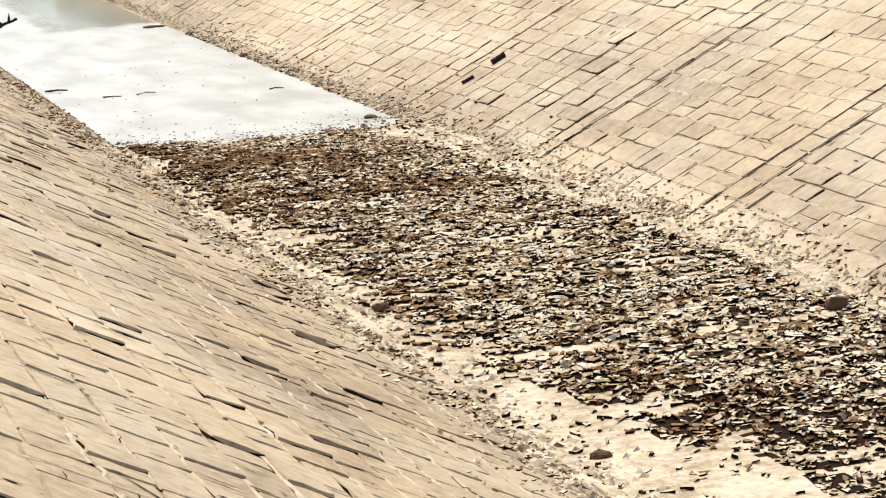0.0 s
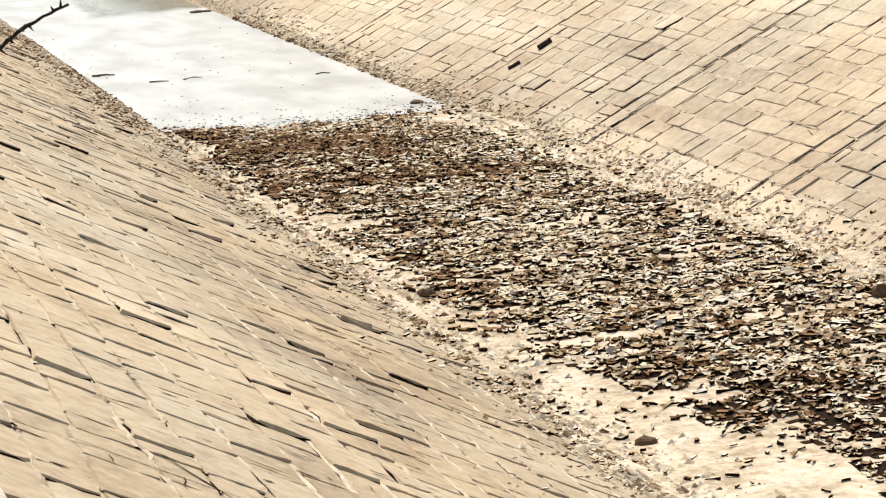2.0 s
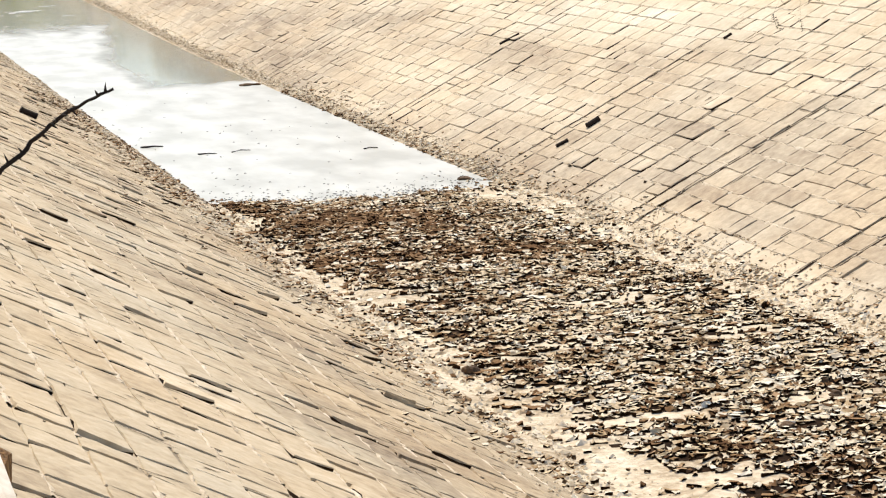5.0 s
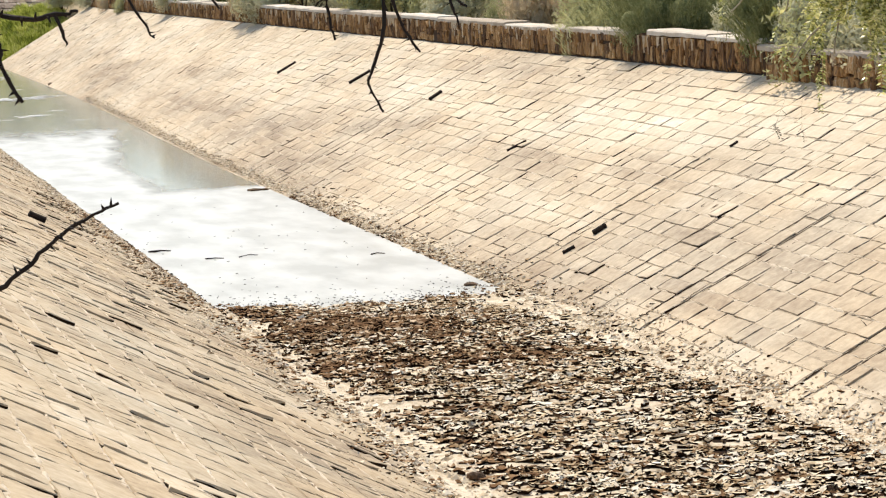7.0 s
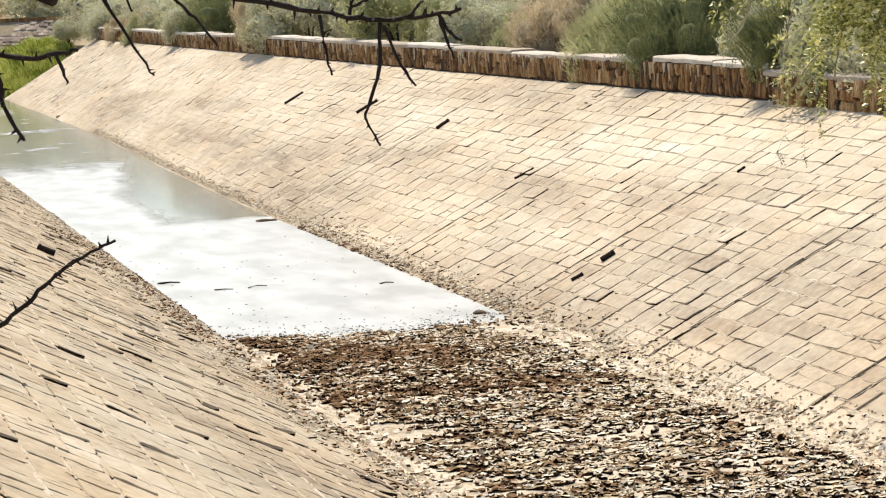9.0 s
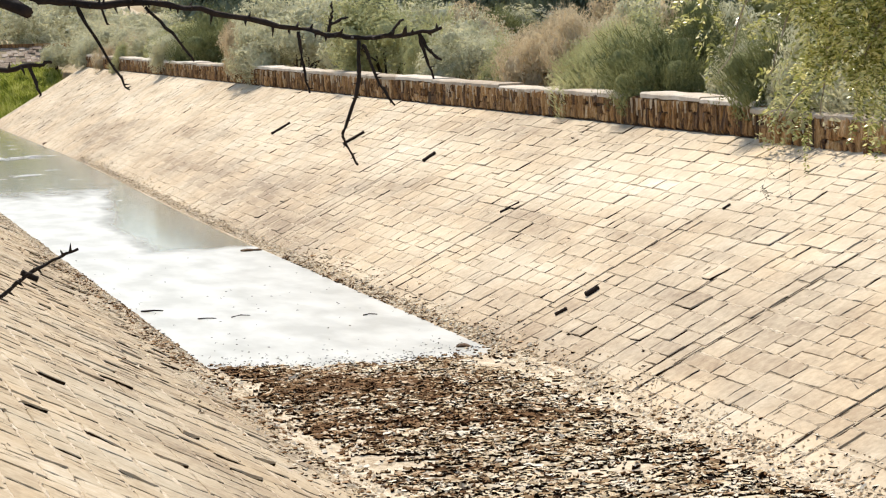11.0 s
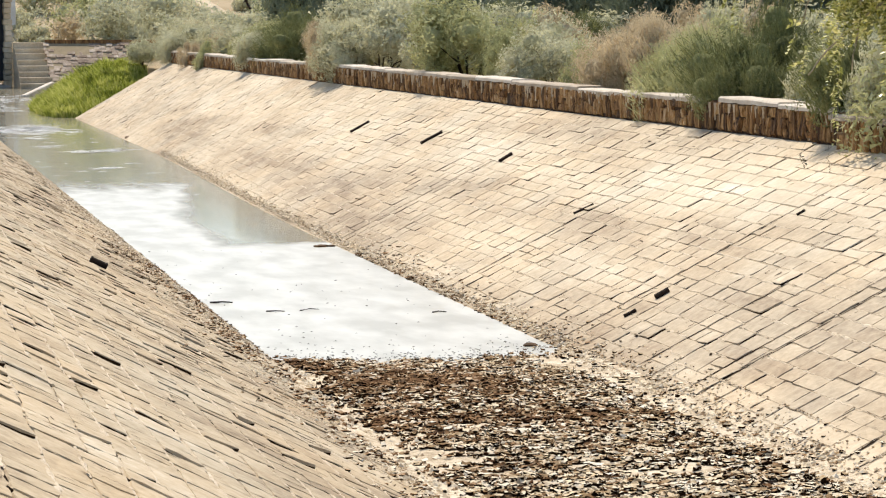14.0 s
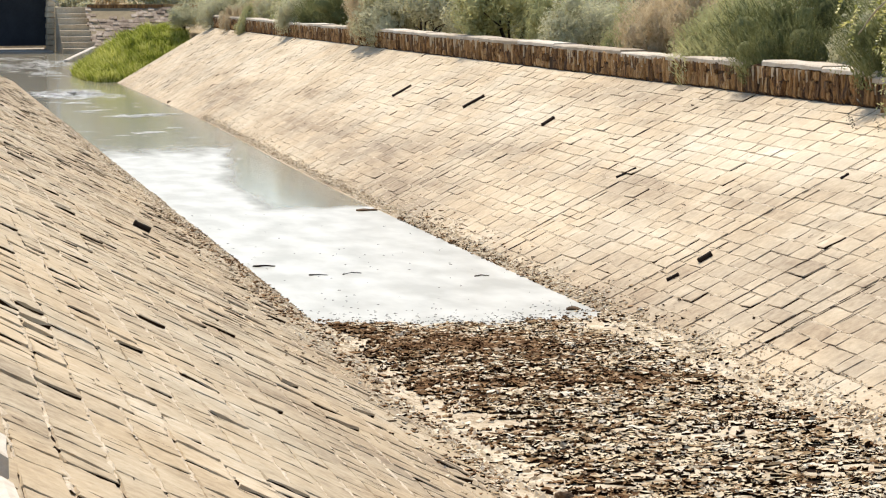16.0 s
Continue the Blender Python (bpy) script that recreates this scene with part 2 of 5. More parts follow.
def water_material(name, base, rough, scale, strength, stretch, spec=0.5, patch=0.22):
    m = bpy.data.materials.new(name)
    m.use_nodes = True
    n, l = m.node_tree.nodes, m.node_tree.links
    b = n["Principled BSDF"]
    geo, mp, no, bu, ramp, n2 = (n.new("ShaderNode" + k) for k in ("NewGeometry", "Mapping", "TexNoise", "Bump", "ValToRGB", "TexNoise"))
    mp.inputs["Scale"].default_value = stretch
    l.new(geo.outputs["Position"], mp.inputs[0])
    for k, s in ((no, scale), (n2, scale * patch)):
        k.inputs["Scale"].default_value, k.inputs["Detail"].default_value = s, 6
        l.new(mp.outputs[0], k.inputs["Vector"])
    l.new(no.outputs["Fac"], bu.inputs["Height"])
    bu.inputs["Strength"].default_value, bu.inputs["Distance"].default_value = strength, 0.02
    l.new(bu.outputs[0], b.inputs["Normal"])
    els = ramp.color_ramp.elements
    els[0].position, els[1].position = 0.35, 0.65
    els[0].color, els[1].color = (*base[0], 1), (*base[1], 1)
    l.new(n2.outputs["Fac"], ramp.inputs[0])
    l.new(ramp.outputs[0], b.inputs["Base Color"])
    b.inputs["Roughness"].default_value, b.inputs["IOR"].default_value = rough, 1.33
    b.inputs["Specular IOR Level"].default_value = spec
    return m


WATER = water_material("milky_water", ((0.255, 0.228, 0.160), (0.335, 0.302, 0.222)), 0.11, 5.0, 0.10, (1, 0.3, 1))
SCUM_AND_GLARE = water_material("pale_scum_and_painted_glare", ((0.42, 0.40, 0.335), (0.60, 0.58, 0.51)), 0.33, 9.0, 0.42, (0.55, 0.22, 1), 0.4, 0.36)


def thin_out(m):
    """Let the scum, and the sky reflection painted with it, break up into open water beyond a slanting, ragged line."""
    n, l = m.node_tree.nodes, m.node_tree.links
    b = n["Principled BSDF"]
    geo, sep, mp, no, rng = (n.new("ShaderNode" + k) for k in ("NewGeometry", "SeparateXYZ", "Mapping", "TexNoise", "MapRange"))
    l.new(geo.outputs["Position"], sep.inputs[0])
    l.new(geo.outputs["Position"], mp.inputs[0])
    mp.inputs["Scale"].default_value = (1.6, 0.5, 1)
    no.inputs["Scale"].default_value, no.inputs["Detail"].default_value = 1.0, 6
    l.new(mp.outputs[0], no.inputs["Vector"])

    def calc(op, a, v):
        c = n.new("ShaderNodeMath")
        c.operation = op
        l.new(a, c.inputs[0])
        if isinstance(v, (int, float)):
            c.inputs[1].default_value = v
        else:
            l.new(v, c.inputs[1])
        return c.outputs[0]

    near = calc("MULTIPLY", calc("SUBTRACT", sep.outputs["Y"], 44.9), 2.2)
    # side and far bound the pale sky reflection painted into the film
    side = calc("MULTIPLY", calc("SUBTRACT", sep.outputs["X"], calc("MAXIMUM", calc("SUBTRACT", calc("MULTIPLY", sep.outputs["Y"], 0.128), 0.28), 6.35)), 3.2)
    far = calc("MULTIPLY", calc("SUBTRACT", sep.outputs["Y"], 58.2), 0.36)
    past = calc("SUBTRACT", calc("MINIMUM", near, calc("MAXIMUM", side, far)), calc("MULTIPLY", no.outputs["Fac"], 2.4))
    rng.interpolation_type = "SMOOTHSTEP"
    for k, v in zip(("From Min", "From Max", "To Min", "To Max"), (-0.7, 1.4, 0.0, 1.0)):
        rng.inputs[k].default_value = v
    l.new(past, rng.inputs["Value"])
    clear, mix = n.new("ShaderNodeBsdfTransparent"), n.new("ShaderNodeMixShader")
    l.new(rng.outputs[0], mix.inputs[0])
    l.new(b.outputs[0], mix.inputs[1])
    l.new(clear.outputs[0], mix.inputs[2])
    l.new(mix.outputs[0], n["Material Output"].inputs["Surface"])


thin_out(SCUM_AND_GLARE)
PAINTED_GLINT = water_material("white_painted_glint", ((0.62, 0.62, 0.58), (0.82, 0.82, 0.80)), 0.4, 9.0, 0.4, (1, 0.4, 1), 0.4)


# ---------------------------------------------------------------- mesh helpers
def mesh(name, verts, faces, material, smooth=False):
    me = bpy.data.meshes.new(name)
    me.from_pydata([tuple(v) for v in verts], [], [tuple(f) for f in faces])
    me.materials.append(material)
    if smooth:
        me.polygons.foreach_set("use_smooth", [True] * len(me.polygons))
    me.update()
    return me


def bm_mesh(name, bm, material, smooth=False):
    me = bpy.data.meshes.new(name)
    bmesh.ops.recalc_face_normals(bm, faces=bm.faces)
    bm.to_mesh(me)
    bm.free()
    me.materials.append(material)
    if smooth:
        me.polygons.foreach_set("use_smooth", [True] * len(me.polygons))
    return me


def part(name, me, parent, label="", m=None):
    ob = new(name, me)
    ob.parent = parent
    if m is not None:
        ob.matrix_basis = m
    if label:
        tagged(ob, label)
    return ob


def grid_mesh(name, xs, ys, height, material, smooth=True):
    verts = [(x, y, height(x, y)) for y in ys for x in xs]
    w = len(xs)
    faces = [(j * w + i, j * w + i + 1, (j + 1) * w + i + 1, (j + 1) * w + i) for j in range(len(ys) - 1) for i in range(w - 1)]
    return mesh(name, verts, faces, material, smooth)


def tube(bm, pts, radii, sides=6, cap=True):
    """A tapered tube along points."""
    rings = []
    for k, p in enumerate(pts):
        p = Vector(p)
        d = (Vector(pts[min(k + 1, len(pts) - 1)]) - Vector(pts[max(k - 1, 0)])).normalized()
        a = d.orthogonal().normalized()
        b = d.cross(a)
        rings.append([bm.verts.new(p + radii[k] * (math.cos(2 * math.pi * s / sides) * a + math.sin(2 * math.pi * s / sides) * b)) for s in range(sides)])
    for r, q in zip(rings, rings[1:]):
        # keep the rings from twisting
        off = min(range(sides), key=lambda o: (r[0].co - q[o].co).length)
        for s in range(sides):
            bm.faces.new((r[s], r[(s + 1) % sides], q[(s + 1 + off) % sides], q[(s + off) % sides]))
    if cap:
        bm.faces.new(rings[0][::-1])
        bm.faces.new(rings[-1])


def noise2(x, y, s=1.0, z=0.0):
    return noise.noise(Vector((x * s, y * s, z)))


# ---------------------------------------------------------------- canal section
TOP_R, ZTOP = 13.44, 2.36          # foot of the far parapet
TOP_L, TOE_L, ZTOP_L = 0.476, 5.05, 2.30
Y_END = 108.6                      # where the far lining stops
PAR_H = 0.50


def toe_right(y):
    k = min(max((y - 44) / 40, 0), 1)
    return 8.70 + 0.65 * k * k * (3 - 2 * k)


def on_right(s, y, h=0.0):
    """A place on the far slope: s from 0 (toe) to 1 (top), h metres out of it."""
    x0 = toe_right(y)
    d = Vector((TOP_R - x0, 0, ZTOP))
    nrm = Vector((-ZTOP, 0, TOP_R - x0)).normalized()
    return Vector((x0, y, 0)) + s * d + h * nrm


def on_left(s, y, h=0.0):
    d = Vector((TOP_L - TOE_L, 0, ZTOP_L))
    nrm = Vector((ZTOP_L, 0, TOE_L - TOP_L)).normalized()
    return Vector((TOE_L, y, 0)) + s * d + h * nrm


def bank(x, y):
    """Natural ground height outside the canal."""
    d = math.hypot(x, y)
    k = min(max((d - 168) / 100, 0), 1)
    side = min(max((math.degrees(math.atan2(x, y)) - 12.6) / 2.2, 0), 1)
    z = 2.25 + (10.5 - 1.9 * side) * k * k * (3 - 2 * k) + 0.8 * noise2(x, y, 0.02) * min(d / 120, 1) + 0.12 * noise2(x, y, 0.3)
    if d > 420:
        z -= min((d - 420) / 900, 1) * 6
    return z


def ground_height(x, y):
    wide = 13.75 if y < Y_END + 0.2 else 17.5
    if -0.02 < x < wide and -8.2 < y < 172:
        return -0.7
    return bank(x, y)


gx = [-3500, -1200, -500, -200, -90, -40, -18, -8, -3, -0.6, -0.05, 0.0, 4, 9, 13.7, 13.8, 15, 17.45, 17.55]
gx += [19 + 3 * k for k in range(30)] + [112, 125, 140, 160, 190, 240, 320, 450, 700, 1200, 3500]
gy = [-3500, -900, -300, -100, -40, -15, -8.25, -8.15, 0, 15, 30, 45, 60, 75, 90, 100, 108.7, 108.9, 112, 120, 130, 140, 150, 160, 171.9, 172.1]
gy += [178 + 8 * k for k in range(24)] + [375, 400, 440, 500, 600, 800, 1300, 3500]
ground = new("ground", grid_mesh("ground", gx, gy, ground_height, GROUND))
tagged(ground, "pale sandy scrubland rising to a low dune", "ground", kind="structure")


# ---------------------------------------------------------------- stone lining
def block_shape(seed):
    """A unit slab, -0.5..0.5 by -0.5..0.5, top at 0, with worn, crooked, chipped edges; 60 triangles."""
    r = random.Random(seed)
    j = lambda a: r.uniform(-a, a)
    out = []
    for x, y in ((-0.5, -0.5), (-0.17, -0.5), (0.17, -0.5), (0.5, -0.5), (0.5, -0.17), (0.5, 0.17), (0.5, 0.5), (0.17, 0.5), (-0.17, 0.5), (-0.5, 0.5), (-0.5, 0.17), (-0.5, -0.17)):
        worn = 1 - r.random() ** 3 * (0.10 if abs(x) == abs(y) else 0.05)
        out.append((x * worn + j(0.030), y * worn + j(0.022)))
    verts = [(x, y, -1) for x, y in out] + [(x, y, -0.20 + j(0.17)) for x, y in out]
    verts += [(x * 0.955, y * 0.975, j(0.04)) for x, y in out] + [(j(0.1), j(0.1), 0.03 + j(0.05))]
    n = len(out)
    faces = [(a, (a + 1) % n, (a + 1) % n + n, a + n) for a in range(n)]
    faces += [(a + n, (a + 1) % n + n, (a + 1) % n + 2 * n, a + 2 * n) for a in range(n)]
    faces += [(a + 2 * n, (a + 1) % n + 2 * n, 3 * n) for a in range(n)]
    return verts, faces


BLOCKS = [block_shape(k) for k in range(14)]
BREAKS = [20.7, 21.15, 25.2, 25.6, 27.4, 30.35, 36.6, 45.3]  # open joints that run up the far slope


def lining(length, y0, y1, seed, breaks=(), short=0.32, long=0.84, gaps=(0.001, 0.001, 0.002, 0.003, 0.004, 0.006, 0.010, 0.018, 0.030)):
    """Panels along the canal, each with its own courses: (course middle, y, width, length, drop, turn) of each block, and the joint lines (s, y0, y1)."""
    r = random.Random(seed)
    edges, y = [y0], y0
    while y < y1:
        y += r.uniform(1.6, 4.6)
        edges.append(min(y, y1))
    edges = sorted([e for e in edges if all(abs(e - b) > 0.5 for b in breaks)] + [b for b in breaks if y0 < b < y1])
    out, lines = [], []
    for a, b in zip(edges, edges[1:]):
        s = -0.35 + r.uniform(-0.2, 0)
        wide = 0.07 if b in breaks else r.choice((0.006, 0.010, 0.016))
        while s < length - 0.03:
            w = min(r.uniform(0.19, 0.34), length - s)
            if length - s - w < 0.1:
                w = length - s
            lines.append((s, a, b))
            y = a
            while y < b - 0.01:
                ln = r.uniform(short, long)
                if b - y - ln < 0.2:
                    ln = b - y
                last = y + ln > b - 0.01
                gap = (wide if s < 0.62 * length else 0.012) if last else r.choice(gaps)
                halves = ((0.5, 0.25), (0.5, -0.25)) if w > 0.29 and r.random() < 0.18 else ((1.0, 0.0),)
                for part_w, off in halves:
                    out.append((s + w / 2 + off * w + r.gauss(0, 0.004), y + ln / 2, w * part_w - r.choice((0.001, 0.002, 0.003, 0.006, 0.010)), ln - gap, r.gauss(0, 0.0016), r.uniform(-1, 1)))
                y += ln
            s += w
    return out, lines


def slope_frame(on_slope, s, y, length):
    p, q = on_slope(s / length, y), on_slope(s / length + 0.01, y)
    up = (q - p).normalized()
    along = Vector((0, 1, 0))
    out = up.cross(along)
    if out.z < 0:
        out = -out
    return p, up, along, out


def build_lining(name, label, on_slope, length, y0, y1, near, seed, rough, flush, piece, joined, splits, *laid):
    # mortar and earth under the stones, filling the joints more or less
    ny, ns = 260, 22
    verts, faces = [], []
    for j in range(ny + 1):
        for i in range(ns + 1):
            y, u = y0 + (y1 - y0) * j / ny, -0.12 + 1.12 * i / ns
            verts.append(on_slope(u, y, -0.009 + 0.010 * noise2(u * 5, y, 0.9, seed)))
    for j in range(ny):
        for i in range(ns):
            a = j * (ns + 1) + i
            faces.append((a, a + 1, a + ns + 2, a + ns + 1))
    bed = tagged(new(name, mesh(name, verts, faces, JOINT_BED)), label, "canal lining", kind="structure")
    shapes = [mesh("stone", [(x, y, z) for x, y, z in v], f, piece) for v, f in BLOCKS]
    # block sides take the near-black of joint dirt and painted shade
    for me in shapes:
        me.materials.append(JOINT_DIRT_AND_SHADE)
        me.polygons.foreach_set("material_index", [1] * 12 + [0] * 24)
    r = random.Random(seed + 5)
    v_all, f_all, count = [], [], 0
    blocks, lines = lining(length, y0, y1, seed, *laid)
    for s, y, w, ln, drop, turn in blocks:
        p, up, along, out = slope_frame(on_slope, s, y, length)
        k = r.randrange(len(BLOCKS))
        # settled stones: most nearly flush, some with their near edge standing proud
        step = max(0.0, r.gauss(0.0, 0.003)) if r.random() < flush else min(0.010 + r.expovariate(1 / 0.012), 0.045)
        settled = 0.25 + 0.75 * min(max((s - 0.35) / 0.3, 0), 1)  # silt holds the lowest courses flush
        lift, lean = step * rough * settled, r.gauss(0, 0.003 + 0.35 * step) * rough * settled
        m = Matrix((up * w + out * lean, along * ln - out * lift * 0.8, out * 0.075)).transposed().to_4x4()
        m.translation = p + (drop + lift * 0.45) * out
        m = m @ Matrix.Rotation(radians(turn * 1.5), 4, "Z")
        if near[0] < y < near[1] and count < 300 and s > 0.05:
            part("stone", shapes[k], bed, m=m)
            count += 1
        else:
            n0 = len(v_all)
            v_all += [m @ Vector(c) for c in BLOCKS[k][0]]
            f_all += [tuple(n0 + a for a in f) for f in BLOCKS[k][1]]
    # crumbling mortar in the joints along the canal
    mv, mf = [], []
    for s, ya, yb in lines:
        y = ya
        while y < yb:
            ln = min(r.uniform(0.3, 1.4), yb - y)
            if r.random() < 0.76 and ln > 0.2:
                n = max(2, int(ln / 0.07))
                n0 = len(mv)
                for k in range(n + 1):
                    yy = y + ln * k / n
                    a, h = r.uniform(0.005, 0.032), r.uniform(-0.005, 0.006)
                    off = r.gauss(0, 0.006)
                    mv += [on_slope((s + off - a) / length, yy, h - 0.004), on_slope((s + off) / length, yy, h + 0.003), on_slope((s + off + a) / length, yy, h - 0.004)]
                    if k < n:
                        q = n0 + 3 * k
                        mf += [(q, q + 1, q + 4, q + 3), (q + 1, q + 2, q + 5, q + 4)]
            y += ln
    tagged(part("mortar_joints", mesh("mortar_joints", mv, mf, MORTAR), bed), kind="stuff")
    # splits and broken edges, mostly running up the slope
    cv, cf = [], []
    for _ in range(splits):
        s, y = r.uniform(0.1, length - 0.1), max(y0, 5) + min(y1 - y0, 80) * r.random() ** 1.7
        if noise2(s, y * 0.7, 0.8, seed) < r.uniform(-0.5, 0.25):
            continue
        ln, wd = 0.05 + r.expovariate(1 / 0.10), 0.003 + r.expovariate(1 / 0.0035)
        du, dy = (1, r.gauss(0, 0.12)) if r.random() < 0.88 else (r.gauss(0, 0.15), 1)
        n0 = len(cv)
        for k in range(5):
            t = k / 4 - 0.5
            w = wd * (1 - 3.2 * t * t) * r.uniform(0.5, 1.3)
            a, b = s + du * ln * t + r.gauss(0, 0.004), y + dy * ln * t + r.gauss(0, 0.004)
            for sign in (-1, 1):
                cv.append(on_slope((a - sign * dy * w) / length, b + sign * du * w, 0.0045))
            if k < 4:
                q = n0 + 2 * k
                cf.append((q, q + 1, q + 3, q + 2))
    for b in laid[0] if laid else ():
        # long open joints, crumbled here and there
        s, end = r.uniform(0.15, 0.4), length * r.uniform(0.36, 0.56)
        off = r.gauss(0, 0.01)
        while s < end:
            ln = r.uniform(0.5, 1.1)
            n0 = len(cv)
            for k in range(7):
                w = r.uniform(0.008, 0.022) * (1 if 0 < k < 6 else 0.3)
                off += r.gauss(0, 0.006)
                for sign in (-1, 1):
                    cv.append(on_slope((s + ln * k / 6) / length, b - 0.035 + off + sign * w, 0.0035))
                if k < 6:
                    q = n0 + 2 * k
                    cf.append((q, q + 1, q + 3, q + 2))
            s += ln + (r.uniform(0.02, 0.25) if r.random() < 0.6 else 0)
            off *= 0.4
    tagged(part("cracks", mesh("cracks", cv, cf, JOINT_DIRT_AND_SHADE), bed), kind="stuff")
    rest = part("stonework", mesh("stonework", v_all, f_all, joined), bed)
    rest.data.materials.append(JOINT_DIRT_AND_SHADE)
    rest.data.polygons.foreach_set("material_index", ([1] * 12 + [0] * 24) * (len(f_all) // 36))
    tagged(rest, kind="stuff")
    return bed


# ---------------------------------------------------------------- canal floor
def shore(x):
    return 29.05 + 0.75 * ((x - 6.9) / 1.8) ** 2 + 0.35 * noise2(x, 3, 1.3) + 0.12 * noise2(x, 9, 5)


def mud_height(x, y):
    z = 0.035 + 0.030 * noise2(x, y, 0.9) + 0.018 * noise2(x, y, 3.5, 4) + 0.008 * noise2(x, y, 11, 7)
    side = min(x - 4.9, 8.85 - x)
    if side < 0.3:
        # silt washed up against the toe
        z += (0.55 if x < 7 else 0.36) * (0.3 - side) ** 2 * (1 + 0.5 * noise2(x, y, 1.3, 12))
        near, far = (TOE_L - x) * ZTOP_L / (TOE_L - TOP_L), (x - 8.70) * ZTOP / (TOP_R - 8.70)
        z = min(z, near + 0.03 * (x - 4.66) / 0.25) if x < 4.95 else z
        z = min(z, far + 0.03 * (9.08 - x) / 0.25) if x > 8.85 else z
    k = (y - shore(x) + 0.5) / 0.6
    if k > 0:
        z += 0.03 * noise2(x, y, 6, 2) - 0.07 * min(k, 3)
    return z


mx = [4.55 + 0.06 * k for k in range(79)]
my = [-8.2 + 0.2 * k for k in range(71)] + [6 + 0.08 * k for k in range(345)]
canal_floor = tagged(new("floor", grid_mesh("floor", mx, my, mud_height, MUD)), "pale dried silt on the canal bed", "canal bed", kind="structure")


def flake_density(x, y):
    left = 5.22 + 0.15 * max(0, min((22 - y) / 6, 1)) + 0.75 * max(0, min((16.5 - y) / 3, 1)) + 0.25 * noise2(x, y, 0.8, 2)
    right = 8.08 + 0.42 * max(0, min((31 - y) / 8, 1)) + 0.14 * max(0, min((21 - y) / 3, 1)) + 0.16 * noise2(x, y, 0.9, 8)
    if not left < x < right or y > shore(x) + 0.5:
        return 0.05 if y < shore(x) + 0.5 else 0.0
    d = 0.58 - 0.34 * max(0, 1 - (x - left) / 0.7) - 0.22 * max(0, 1 - (right - x) / 0.4) + 0.55 * noise2(x * 0.5, y * 1.0, 1.1, 5) + 0.7 * noise2(x * 0.5, y * 1.7, 3.1, 3)
    d += 0.30 * min(max((y - 23) / 6, 0), 1) + 0.10 * min(max((17 - y) / 3, 0), 1)
    if y > shore(x):
        d *= (1 - (y - shore(x)) / 0.5) ** 2
    return d


# floor among the plates goes near-black: dark mud plus painted gap shade
canal_floor.data.materials.append(DARK_MUD_AND_SHADE)
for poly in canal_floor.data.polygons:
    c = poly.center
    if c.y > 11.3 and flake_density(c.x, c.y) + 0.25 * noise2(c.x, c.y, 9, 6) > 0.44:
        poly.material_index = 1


def flakes():
    """Broken plates of dried mud, thick at the front, lying over one another."""
    r = random.Random(11)
    verts, faces, slots = [], [], []
    count = tries = 0
    while count < 25500 and tries < 620000:
        tries += 1
        y = 11 + 20.5 * r.random() ** 0.85
        washed = count >= 20500  # caught on the lowest courses of the two slopes
        if washed:
            y = 9 + 34 * r.random() ** 1.3
            left = r.random() < 0.68
            off = r.expovariate(1 / (0.24 if left else 0.13)) * (1 + 0.7 * noise2(y, 31, 0.8))
            spot = on_left(off / 5.12, y) if left else on_right(off / 5.25, y)
            x = spot.x
        else:
            x = r.uniform(5.0, 8.75)
            if r.random() > flake_density(x, y):
                continue
        count += 1
        sx, sy = r.uniform(0.015, 0.040) + 0.05 * r.random() ** 5, r.uniform(0.010, 0.025)
        tip, lift = r.gauss(0.09, 0.15), r.uniform(0.016, 0.044)
        if washed:
            sx, sy, lift = sx * 0.75, sy * 0.8, lift * 0.55
        if r.random() < 0.04:
            tip = r.gauss(-0.1, 0.5)
        small = 0.62 + 0.38 * min(max((y - 12.5) / 4, 0), 1)
        sx, sy, lift = sx * small, sy * small, lift * small
        z0 = spot.z + 0.004 if washed else max(mud_height(x, y), -0.006) + r.uniform(0.0, 0.018)
        turn = r.gauss(0, 0.5)
        c, s = math.cos(turn), math.sin(turn)
        n0 = len(verts)
        t = math.tan(max(min(tip, 0.9), -0.9))
        for v in (-1, 1):
            for u in (-1, 0, 1):
                a, b = u * sx * r.uniform(0.45, 1.35), v * sy * r.uniform(0.3, 1.6)
                h = b * t + (abs(u) - 0.5) * lift * r.uniform(-0.5, 0.9)
                verts.append((x + c * a - s * b, y + s * a + c * b, z0 + h + 0.010))
        # the broken front edge, its shade painted in near-black
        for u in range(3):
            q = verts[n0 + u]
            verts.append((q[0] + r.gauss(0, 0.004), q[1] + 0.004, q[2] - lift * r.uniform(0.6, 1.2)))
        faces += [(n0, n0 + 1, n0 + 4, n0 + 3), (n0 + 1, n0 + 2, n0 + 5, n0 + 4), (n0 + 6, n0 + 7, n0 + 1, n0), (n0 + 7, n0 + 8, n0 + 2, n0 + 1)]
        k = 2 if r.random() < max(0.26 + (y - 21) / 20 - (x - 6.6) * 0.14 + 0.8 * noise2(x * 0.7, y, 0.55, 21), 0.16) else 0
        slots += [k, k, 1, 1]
    return verts, faces, slots


fv, ff, fs = flakes()
flake_mesh = mesh("mud_flakes", fv, ff, FLAKE)
flake_mesh.materials.append(DARK_MUD_AND_SHADE)
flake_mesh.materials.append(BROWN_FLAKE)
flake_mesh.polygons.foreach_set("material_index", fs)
tagged(new("mud_flakes", flake_mesh), "pale and brown broken plates of dried mud", "mud flakes", kind="stuff")


